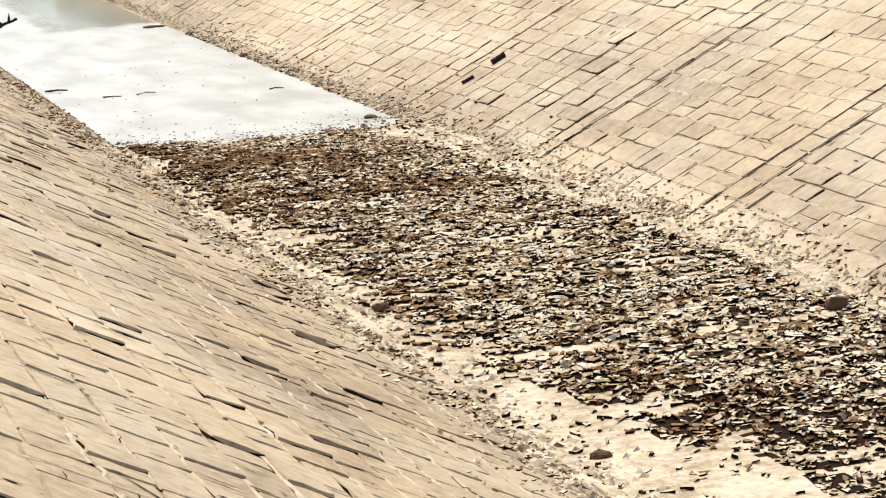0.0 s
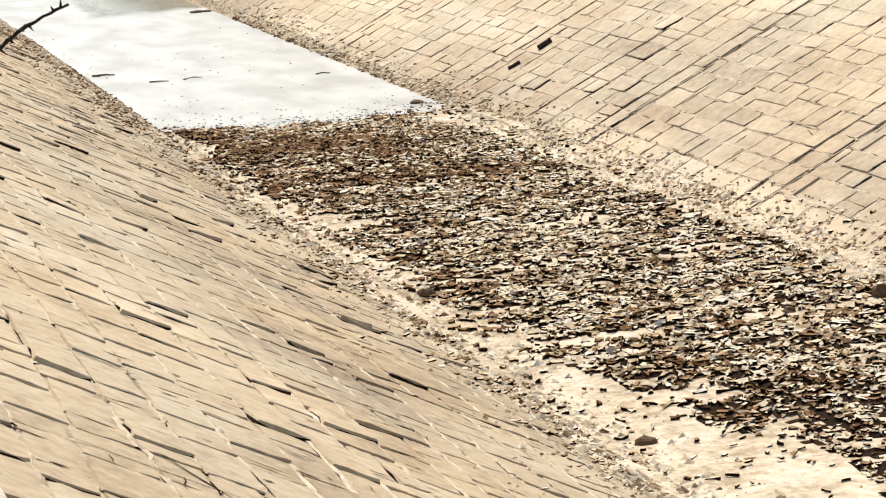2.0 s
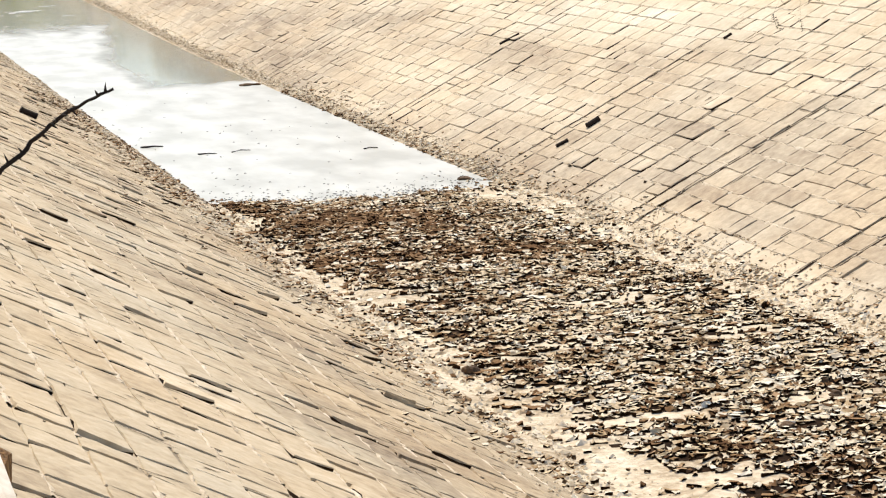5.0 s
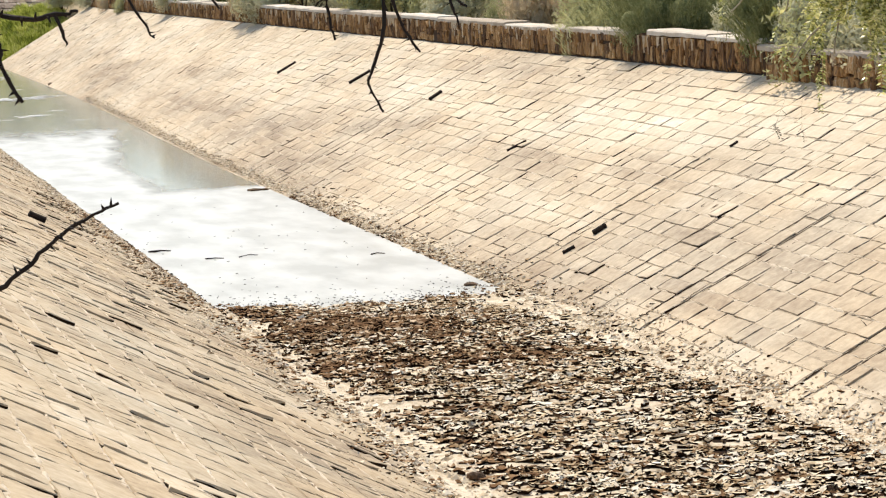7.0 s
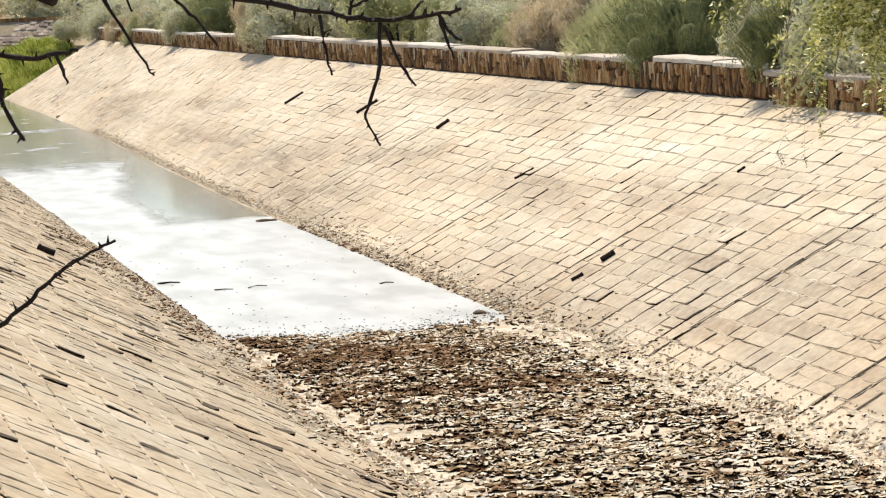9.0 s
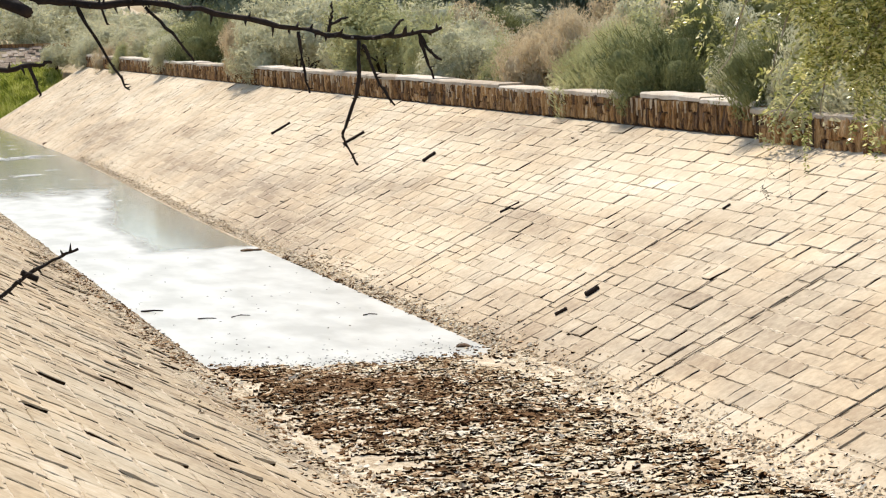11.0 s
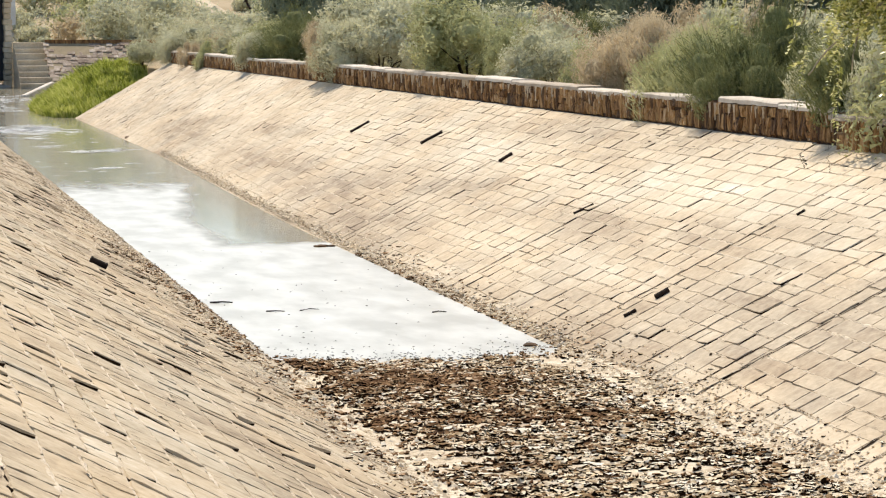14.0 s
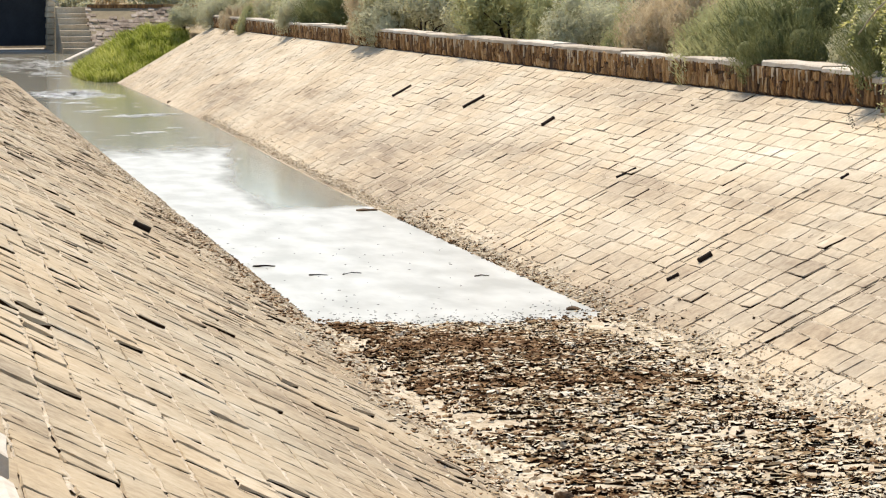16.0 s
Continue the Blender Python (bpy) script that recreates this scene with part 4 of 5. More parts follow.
DRIES = [shrub("dry_bush", 140, 1.0, 1.5, 22, 14000, 0.024, DRYLEAF, DRY_LABEL, 3500, 0.22, level=2, core=0.5)]
FEATHERS = [shrub("broom_bush", 150 + k, 1.0, 1.5, 18, 11000, 0.020, DARKLEAF, BROOM_LABEL, 7000, 0.20, level=2, core=0.5) for k in range(2)]
# paler leaf colour paints the sunlit half of the broom
LIT_FEATHERS = [shrub("broom_bush", 155, 1.0, 1.5, 18, 11000, 0.020, OLIVE, "feathery broom bush in paler leaves painted as its sunlit half", 7000, 0.20, level=2, core=0.5)]
FAR_SAGES = [shrub("sage_bush", 160 + k, 1.0, 1.5, 20, 5200, 0.048, SAGE, SAGE_LABEL, 0, level=2, core=0.5) for k in range(3)]
FAR_OLIVES = [shrub("green_bush", 170 + k, 1.0, 1.5, 20, 5200, 0.048, OLIVE, OLIVE_LABEL, 0, level=2, core=0.5) for k in range(2)]
FAR_DRIES = [shrub("dry_bush", 180, 1.0, 1.5, 18, 6000, 0.032, DRYLEAF, DRY_LABEL, 800, 0.22, level=2, core=0.5)]
FAR_FEATHERS = [shrub("broom_bush", 190, 1.0, 1.5, 18, 4500, 0.03, DARKLEAF, BROOM_LABEL, 2500, 0.30, level=2, core=0.5)]
ra = random.Random(8)


def turn():
    return ra.uniform(0, 360)


# front row along the far parapet: kind, x, y, width scale, height scale
FAR_ROW = [
    (SAGES, 15.2, 106, 1.3, 1.0), (DRIES, 15.0, 101.5, 1.1, 0.95), (SAGES, 15.4, 98, 1.4, 1.05), (OLIVES, 15.2, 93, 1.5, 1.05), (SAGES, 13.6, 108.0, 0.55, 0.65), (DRIES, 13.55, 102.3, 0.45, 0.62), (OLIVES, 13.6, 97.5, 0.5, 0.65),
    (SAGES, 14.6, 111.5, 1.2, 0.9), (SAGES, 12.9, 113.5, 0.9, 0.7), (DRIES, 15.8, 114.5, 1.3, 1.0), (SAGES, 17.5, 118, 1.5, 1.1), (OLIVES, 19.5, 122, 1.5, 1.2), (SAGES, 15.4, 119, 1.2, 1.0),
    (SAGES, 17.9, 127, 1.4, 1.0), (DRIES, 18.4, 134, 1.4, 0.9), (SAGES, 18.0, 140, 1.3, 0.9),
]
MIDDLE_ROW = [
    (FEATHERS, 14.8, 87.5, 1.25, 0.95), (FEATHERS, 15.0, 83.5, 1.2, 1.0), (DRIES, 14.7, 77, 0.9, 0.85), (SAGES, 14.8, 70.0, 1.2, 0.95), (SAGES, 15.7, 73.5, 1.4, 1.1), (SAGES, 15.6, 64, 1.5, 1.15),
    (OLIVES, 15.0, 60, 1.1, 0.95), (OLIVES, 15.0, 56.5, 1.0, 0.9), (SAGES, 15.3, 53.5, 1.2, 0.95), (OLIVES, 15.1, 50.5, 1.0, 0.85), (SAGES, 16.3, 56.5, 1.2, 1.1), (SAGES, 13.6, 86.3, 0.42, 0.62),
    (DRIES, 13.5, 72.0, 0.5, 0.7), (SAGES, 13.85, 70.3, 0.55, 0.75),
]
NEAR_ROW = [
    (DRIES, 15.0, 46.6, 1.0, 1.0), (DRIES, 15.0, 44.2, 0.9, 0.95), (LIT_FEATHERS, 14.9, 41.5, 1.2, 1.0), (FEATHERS, 14.9, 38.9, 1.0, 1.0), (FEATHERS, 14.2, 38.0, 0.66, 0.72), (SAGES, 14.0, 31.9, 0.5, 0.72), (SAGES, 14.0, 30.6, 0.5, 0.75), (SAGES, 14.2, 33.2, 0.7, 1.0), (SAGES, 14.7, 35.4, 0.85, 0.95),
    # the dark brooms at y 34.2 and 32.8 are added to stand for deep shade
    (FEATHERS, 15.1, 34.2, 1.0, 0.85), (OLIVES, 15.2, 31.6, 1.2, 0.9), (FEATHERS, 14.5, 32.8, 0.95, 1.0), (SAGES, 14.9, 29.5, 1.1, 0.9), (SAGES, 15, 26, 1.2, 0.9), (OLIVES, 15.2, 23, 1.2, 1.0),
]
for kind, x, y, w, h in FAR_ROW + MIDDLE_ROW + NEAR_ROW:
    tagged(place(ra.choice(kind), USED, x, y, w * 1.0, h * 1.22 / (w * 1.0), turn()), group="bushes behind the parapet")

# bare stems of a shrub drooping over the thicker parapet
drooping = tagged(new("drooping_shrub"), "half-bare shrub with pale stems drooping over the parapet", "shrub")
rd = random.Random(77)
dead_v, dead_f = [], []
for k in range(26):
    y0, reach = rd.uniform(30.6, 32.2), rd.uniform(0.12, 0.45)
    a = Vector((13.95 + rd.uniform(-0.15, 0.15), y0 + 0.25, 2.35))
    b = Vector((13.62, y0 + 0.1, rd.uniform(3.0, 3.3)))
    c = Vector((13.62 - reach, y0 - rd.uniform(0.0, 0.35), 3.05 - reach * rd.uniform(0.3, 0.95)))
    line = [a.lerp(b, t) * (1 - t) + b.lerp(c, t) * t for t in (q / 7 for q in range(8))]
    bm = bmesh.new()
    tube(bm, line, [0.009 - 0.0008 * q for q in range(8)], 5)
    part("stem", bm_mesh("stem", bm, PALE_BARK if k % 3 else STEM, True), drooping)
    for p in line[3:]:
        for _ in range(5):
            q = p + Vector((rd.gauss(0, 0.05), rd.gauss(0, 0.07), rd.gauss(0, 0.05)))
            u = Vector((rd.gauss(0, 1), rd.gauss(0, 1), rd.gauss(0, 1))).normalized() * 0.028
            w = u.orthogonal() * 0.4
            n0 = len(dead_v)
            dead_v += [q - u, q + w, q + u]
            dead_f.append((n0, n0 + 1, n0 + 2))
part("leaves", mesh("leaves", dead_v, dead_f, SAGE), drooping)

# second and third rows
for k in range(60):
    y = 34 + 90 * ra.random()
    x = 16.5 + 14 * ra.random() ** 1.3 + (y - 34) * 0.06
    kind = ra.choice((FAR_SAGES, FAR_SAGES, FAR_SAGES, FAR_OLIVES, FAR_OLIVES, FAR_DRIES, FAR_FEATHERS))
    s = ra.uniform(0.9, 1.5)
    tagged(place(ra.choice(kind), USED, x, y, s, ra.uniform(0.85, 1.1) * 1.2 / s, turn()), group="bushes behind the parapet")

# dark belt of taller trees
WOODS = [shrub("tamarisk_tree", 200 + k, 2.8, 5.0, 70, 13500, 0.088, WOODLEAF, "dark green tamarisk tree in a dense belt", 0, level=2, core=0.5) for k in range(3)]
FEATHER_TREES = [shrub("tamarisk_tree", 210 + k, 2.6, 5.0, 52, 9000, 0.10, WOODLEAF, "tall dark green tamarisk tree with feathery upright tips", 9000, 0.95, level=2, core=0.25) for k in range(2)]
for k in range(95):
    a = radians(8.2 + 20 * ra.random())
    d = 104 + 50 * ra.random()
    if a < radians(11.5) and d < 158 - 12 * max(math.degrees(a) - 9, 0):
        continue
    x, y = d * math.sin(a), d * math.cos(a)
    s = ra.uniform(0.9, 1.2)
    tagged(place(ra.choice(WOODS), USED, x, y, s, ra.uniform(0.85, 1.3) * (1.16 if a < radians(13.5) else 1.0) / s, turn()), group="belt of dark trees")
for a0, a1, d0, d1, count in ((6.8, 11.4, 226, 244, 17), (4.6, 5.6, 246, 252, 4)):
    # the belt goes on over the shoulder of the dune
    for k in range(count):
        a, d = radians(a0 + (a1 - a0) * (k + ra.random()) / count), ra.uniform(d0, d1)
        s = ra.uniform(0.85, 1.15)
        tagged(place(ra.choice(WOODS), USED, d * math.sin(a), d * math.cos(a), s, ra.uniform(0.72, 1.02) / s, turn()), group="belt of dark trees")
for x, y, s, h in ((27.2, 81, 0.8, 1.12), (28.3, 81.5, 0.8, 1.26), (29.8, 80.6, 0.9, 1.24), (31.5, 80, 1.0, 1.18), (33, 80, 1.05, 1.2), (35, 81, 1.1, 1.25), (26, 90, 1.1, 0.8), (30, 93, 1.2, 0.95)):
    tagged(place(ra.choice(FEATHER_TREES), USED, x, y, s, h / s, turn()), group="belt of dark trees")


# scrub all over the dune
def scrub(seed, n, material, near, far, largest=1.9, sector=(0.5, 26)):
    rng = np.random.default_rng(seed)
    rs = random.Random(seed)
    pts, out, total = [], [], 0
    for _ in range(n):
        a, d = radians(rs.uniform(*sector)), rs.uniform(near, far)
        x, y = d * math.sin(a), d * math.cos(a)
        if abs(x - 28.5 + (y - 198) * 0.115) < 1.7 and 185 < y < 224:
            continue
        if a > radians(10.5) and d < 222:
            continue
        if y < 173 and x < 18:
            continue
        size = rs.uniform(0.6, largest) if rs.random() < 0.75 else rs.uniform(0.4, 0.9)
        z = bank(x, y)
        cl = [((x + rs.gauss(0, 0.38) * size, y + rs.gauss(0, 0.38) * size, z + rs.uniform(0.25, 0.75) * size), size * rs.uniform(0.34, 0.58)) for _ in range(rs.randint(3, 5))]
        v, f = leafy(rng, cl, 60 + int(70 * size * size), 0.13, 1, loose=0.7, core=0.42)
        pts.append(v)
        out.append(f + total)
        total += len(v)
    return mesh("scrub", np.concatenate(pts).tolist(), np.concatenate(out).tolist(), material, True)


tagged(new("dune_scrub", scrub(31, 640, SAGE, 166, 310, 3.3)), "grey-green scrub scattered over the dune", "scrub", kind="stuff")
tagged(new("dune_scrub", scrub(32, 290, OLIVE, 166, 310, 3.2)), "olive scrub scattered over the dune", "scrub", kind="stuff")
tagged(new("dune_scrub", scrub(33, 240, WOODLEAF, 222, 290, 3.4)), "dark scrub scattered over the dune", "scrub", kind="stuff")
tagged(new("dune_scrub", scrub(34, 120, DRYLEAF, 166, 300)), "dry tan scrub scattered over the dune", "scrub", kind="stuff")
tagged(new("dune_scrub", scrub(35, 75, SAGE, 180, 226, 2.0, (8.7, 10.5))), "grey-green scrub beside the sandy track", "scrub", kind="stuff")

# sandy track up the dune
tv, tf = [], []
for k in range(40):
    y = 195 + 27 * k / 39
    xc = 28.5 - (y - 198) * 0.115 + 0.25 * math.sin(y / 4)
    for dx, dz in ((-1.1, -0.3), (-0.5, 0.18), (0.5, 0.18), (1.1, -0.3)):
        tv.append((xc + dx, y, bank(xc + dx, y) + dz))
for k in range(39):
    for i in range(3):
        a = k * 4 + i
        tf.append((a, a + 1, a + 5, a + 4))
tagged(new("path", mesh("path", tv, tf, PATHMAT, True)), "pale sandy track climbing the dune", "path", kind="structure")


# ---------------------------------------------------------------- thorny tree beside the camera
tree = tagged(new("mesquite_tree"), "thorny mesquite tree with bare dark twigs and feathery leafy boughs", "tree")
rt = random.Random(64)


def smooth_line(pts, steps=5):
    """Points along a soft curve through the given ones."""
    p = [Vector(c) for c in pts]
    if len(p) == 2:
        return [p[0].lerp(p[1], k / steps) for k in range(steps + 1)]
    out = []
    for k in range(len(p) - 1):
        a, b, c, d = p[max(k - 1, 0)], p[k], p[k + 1], p[min(k + 2, len(p) - 1)]
        for i in range(steps):
            t = i / steps
            out.append(0.5 * ((2 * b) + (c - a) * t + (2 * a - 5 * b + 4 * c - d) * t * t + (3 * b - a - 3 * c + d) * t ** 3))
    return out + [p[-1]]


def limb(name, pts, r0, r1, material, parent, label="", thorns=0.0, sides=7, knobs=0.0):
    line = smooth_line(pts)
    n = len(line)
    radii = [(r0 + (r1 - r0) * k / (n - 1)) * (1 + knobs * rt.uniform(-1, 1)) for k in range(n)]
    line = [c + Vector((rt.gauss(0, 1), rt.gauss(0, 1), rt.gauss(0, 1))) * 0.25 * r0 for c in line]
    bm = bmesh.new()
    tube(bm, line, radii, sides)
    if thorns:
        for k in range(n - 1):
            seg = (line[k + 1] - line[k]).length
            for _ in range(int(seg / thorns + rt.random())):
                c = line[k].lerp(line[k + 1], rt.random())
                d = (line[k + 1] - line[k]).normalized()
                out = Vector((rt.gauss(0, 1), rt.gauss(0, 1), rt.gauss(0, 1)))
                out = (out - out.dot(d) * d).normalized() + 0.25 * d
                ln = r0 * rt.uniform(1.5, 3.2)
                tube(bm, [c, c + out * ln * 0.5, c + out * ln], [r0 * 0.6, r0 * 0.35, r0 * 0.06], 4)
    return part(name, bm_mesh(name, bm, material, True), parent, label)


limb("trunk", [(-1.6, -1.2, 2.0), (-1.55, -1.15, 3.2), (-1.35, -0.9, 4.6), (-1.2, -0.6, 5.6)], 0.14, 0.09, BARK, tree, sides=12, knobs=0.06)
limb("limb", [(-1.2, -0.6, 5.6), (0.3, 0.6, 6.6), (2.4, 2.6, 6.4), (3.4, 4.4, 5.6), (3.1, 5.2, 4.9), (2.72, 5.46, 4.5)], 0.08, 0.014, BARK, tree, sides=9, knobs=0.06)
limb("limb", [(-1.35, -0.9, 4.6), (-1.0, 0.8, 4.9), (-0.5, 2.1, 4.7), (0.0, 2.45, 4.36), (0.28, 2.403, 4.283)], 0.05, 0.0062, BARK, tree, sides=8, knobs=0.06)
limb("limb", [(-1.35, -0.9, 4.55), (-0.9, 0.4, 4.3), (-0.4, 1.3, 4.15), (-0.05, 1.43, 4.10), (0.088, 1.424, 4.093)], 0.03, 0.0026, BARK, tree, sides=8, knobs=0.06)

MAIN = [(0.270, 2.405, 4.284), (0.311, 2.395, 4.277), (0.386, 2.376, 4.275), (0.461, 2.357, 4.260), (0.531, 2.340, 4.244), (0.576, 2.329, 4.235), (0.621, 2.317, 4.237), (0.657, 2.308, 4.243)]
limb("bough", MAIN, 0.0038, 0.0018, BARK, tree, "bare thorny bough", thorns=0.009, knobs=0.16)
LOWER_TWIGS = [
    [(0.316, 2.394, 4.273), (0.339, 2.388, 4.230), (0.361, 2.382, 4.191)], [(0.379, 2.378, 4.271), (0.403, 2.372, 4.246), (0.423, 2.367, 4.218)],
    [(0.522, 2.342, 4.243), (0.524, 2.341, 4.217), (0.530, 2.340, 4.185)], [(0.578, 2.328, 4.233), (0.575, 2.328, 4.187), (0.562, 2.331, 4.150), (0.561, 2.332, 4.138), (0.573, 2.328, 4.113)],
    [(0.582, 2.327, 4.230), (0.593, 2.324, 4.197), (0.610, 2.320, 4.169)], [(0.635, 2.314, 4.237), (0.640, 2.312, 4.216), (0.647, 2.310, 4.194)],
]
UPPER_TWIGS = [
    [(0.550, 2.335, 4.242), (0.553, 2.335, 4.256), (0.554, 2.334, 4.269)], [(0.552, 2.335, 4.250), (0.569, 2.331, 4.256)], [(0.606, 2.321, 4.237), (0.621, 2.318, 4.253)],
    [(0.417, 2.369, 4.338), (0.427, 2.367, 4.318), (0.434, 2.365, 4.301)], [(0.254, 2.265, 4.221), (0.263, 2.260, 4.194)], [(0.635, 2.314, 4.238), (0.645, 2.312, 4.220), (0.655, 2.31, 4.212)],
    [(0.30, 2.39, 4.36), (0.323, 2.393, 4.345), (0.330, 2.391, 4.302), (0.343, 2.387, 4.256)],
]
for t in LOWER_TWIGS + UPPER_TWIGS:
    limb("twig", t, 0.0020, 0.0010, BARK, tree, thorns=0.009, sides=6, knobs=0.2)
# further bare boughs above and beside
for t in ([(-0.02, 2.46, 4.60), (0.275, 2.405, 4.409), (0.345, 2.387, 4.358), (0.417, 2.369, 4.338), (0.455, 2.360, 4.345)], [(0.28, 2.40, 4.56), (0.340, 2.389, 4.420), (0.356, 2.385, 4.374), (0.376, 2.380, 4.341), (0.400, 2.373, 4.295)],
          [(0.50, 2.35, 4.55), (0.577, 2.330, 4.423), (0.605, 2.323, 4.382)], [(-0.1, 2.36, 4.30), (0.190, 2.283, 4.225), (0.254, 2.265, 4.221), (0.274, 2.260, 4.224)],
          [(0.10, 2.33, 4.32), (0.191, 2.283, 4.216), (0.205, 2.274, 4.175), (0.222, 2.265, 4.141)]):
    limb("bough", t, 0.0036, 0.0016, BARK, tree, "bare thorny bough", thorns=0.010, sides=6, knobs=0.12)
limb("bough", [(0.06, 1.43, 4.096), (0.106, 1.418, 4.087), (0.119, 1.414, 4.083), (0.141, 1.411, 4.099), (0.154, 1.409, 4.111), (0.170, 1.406, 4.121), (0.189, 1.403, 4.129)], 0.0021, 0.0009, BARK, tree, "bare thorny bough", thorns=0.010, sides=6, knobs=0.15)
# what carries the further boughs
for a, b in (((-0.5, 2.1, 4.7), (-0.02, 2.46, 4.60)), ((-0.5, 2.1, 4.7), (0.28, 2.40, 4.56)), ((0.28, 2.40, 4.56), (0.50, 2.35, 4.55)), ((-0.5, 2.1, 4.68), (-0.1, 2.36, 4.30)), ((-0.3, 2.3, 4.5), (0.10, 2.33, 4.32))):
    limb("twig", [a, ((a[0] + b[0]) / 2, (a[1] + b[1]) / 2, (a[2] + b[2]) / 2 + 0.03), b], 0.006, 0.004, BARK, tree, sides=6)


def leaflet(verts, faces, c, d, w, ln):
    side = d.cross(Vector((rt.gauss(0, 1), rt.gauss(0, 1), rt.gauss(0, 1)))).normalized()
    n0 = len(verts)
    verts += [c, c + d * ln * 0.45 + side * w, c + d * ln, c + d * ln * 0.45 - side * w]
    faces.append((n0, n0 + 1, n0 + 2, n0 + 3))


def pinnate(verts, faces, base, d, length, ln):
    """A feather leaf: leaflets in pairs along a stalk."""
    d = d.normalized()
    side = d.cross(Vector((rt.gauss(0, 0.5), rt.gauss(0, 0.5), 1))).normalized()
    n = int(length / (ln * 0.36))
    for k in range(n):
        c = base + d * length * (k + 1) / n + Vector((0, 0, -0.25 * length * (k / n) ** 2))
        for s in (1, -1):
            leaflet(verts, faces, c, (side * s + d * 0.35 + Vector((rt.gauss(0, 0.15), rt.gauss(0, 0.15), rt.gauss(-0.1, 0.2)))).normalized(), ln * 0.2, ln * rt.uniform(0.8, 1.15))
    n0 = len(verts)
    e = base + d * length
    verts += [base - side * 0.0007, base + side * 0.0007, e]
    faces.append((n0, n0 + 1, n0 + 2))


def leafy_bough(pts, r0, dens, material, bare=0.0, ln=0.0158):
    b = limb("bough", pts, r0, r0 * 0.35, material, tree, "drooping leafy bough", sides=6, knobs=0.08)
    line = smooth_line(pts)
    verts, faces = [], []
    for k in range(len(line) - 1):
        if k / (len(line) - 1) > 1 - bare:
            break
        for _ in range(int(1.05 * dens * (line[k + 1] - line[k]).length + rt.random())):
            c = line[k].lerp(line[k + 1], rt.random())
            d = Vector((rt.gauss(0.0, 0.6), rt.gauss(0, 0.7), rt.gauss(-0.4, 0.6))).normalized()
            # a short side shoot with several feather leaves
            m = rt.randint(2, 5)
            for i in range(m):
                q = c + d * 0.04 * (i + 0.3) + Vector((rt.gauss(0, 0.012), rt.gauss(0, 0.02), rt.gauss(0, 0.012)))
                pinnate(verts, faces, q, d + Vector((rt.gauss(0, 0.6), rt.gauss(0, 0.6), rt.gauss(-0.15, 0.5))), rt.uniform(0.045, 0.085), ln * rt.uniform(0.75, 1.2))
    if verts:
        part("leaves", mesh("leaves", verts, faces, PODLEAF), b)


leafy_bough([(2.85, 5.42, 4.72), (2.683, 5.470, 4.649), (2.506, 5.514, 4.507), (2.352, 5.553, 4.485), (2.173, 5.598, 4.483)], 0.006, 70, PALE_BARK, 0.12)
leafy_bough([(2.173, 5.598, 4.483), (1.994, 5.643, 4.483), (1.920, 5.662, 4.489), (1.866, 5.676, 4.518)], 0.0022, 0, PALE_BARK)
leafy_bough([(1.93, 5.66, 4.488), (1.90, 5.67, 4.465), (1.86, 5.68, 4.46)], 0.0016, 0, PALE_BARK)
leafy_bough([(2.85, 5.42, 4.66), (2.684, 5.469, 4.530), (2.443, 5.529, 4.421), (2.315, 5.561, 4.377), (2.227, 5.584, 4.325), (2.208, 5.588, 4.272)], 0.006, 46, PALE_BARK, 0.0)
leafy_bough([(2.85, 5.42, 4.60), (2.698, 5.465, 4.464), (2.481, 5.520, 4.421), (2.379, 5.545, 4.374), (2.298, 5.565, 4.254), (2.267, 5.572, 4.141), (2.232, 5.581, 4.094)], 0.0045, 49, PALE_BARK, 0.45)
leafy_bough([(2.88, 5.42, 4.42), (2.700, 5.464, 4.293), (2.561, 5.498, 4.159), (2.435, 5.529, 4.051), (2.374, 5.544, 3.971)], 0.0048, 56, PALE_BARK, 0.35)
leafy_bough([(2.88, 5.42, 4.70), (2.709, 5.463, 4.596), (2.584, 5.494, 4.396), (2.509, 5.512, 4.224), (2.485, 5.517, 4.091), (2.471, 5.520, 3.986)], 0.005, 125, PALE_BARK, 0.35)
leafy_bough([(2.90, 5.40, 4.85), (2.708, 5.464, 4.728), (2.581, 5.496, 4.647), (2.479, 5.521, 4.599), (2.396, 5.543, 4.618)], 0.003, 24, PALE_BARK, 0.1)
leafy_bough([(2.90, 5.40, 4.45), (2.713, 5.461, 4.332), (2.599, 5.488, 4.172), (2.556, 5.499, 4.040), (2.570, 5.495, 3.948)], 0.0045, 130, PALE_BARK, 0.35)
leafy_bough([(2.90, 5.42, 4.62), (2.711, 5.462, 4.491), (2.533, 5.506, 4.356), (2.432, 5.532, 4.289), (2.382, 5.543, 4.169), (2.357, 5.549, 4.090)], 0.0045, 91, PALE_BARK, 0.35)
leafy_bough([(2.90, 5.42, 4.85), (2.707, 5.465, 4.781), (2.580, 5.497, 4.726), (2.562, 5.500, 4.568), (2.532, 5.507, 4.409)], 0.005, 70, PALE_BARK, 0.0)
leafy_bough([(2.95, 5.42, 4.6), (2.72, 5.47, 4.42), (2.64, 5.49, 4.28), (2.62, 5.49, 4.12), (2.64, 5.49, 3.98)], 0.005, 140, PALE_BARK, 0.3)
leafy_bough([(2.60, 5.3, 5.1), (2.157, 5.604, 4.799), (2.094, 5.620, 4.719), (2.025, 5.636, 4.602), (2.007, 5.640, 4.520)], 0.0020, 3, BARK)
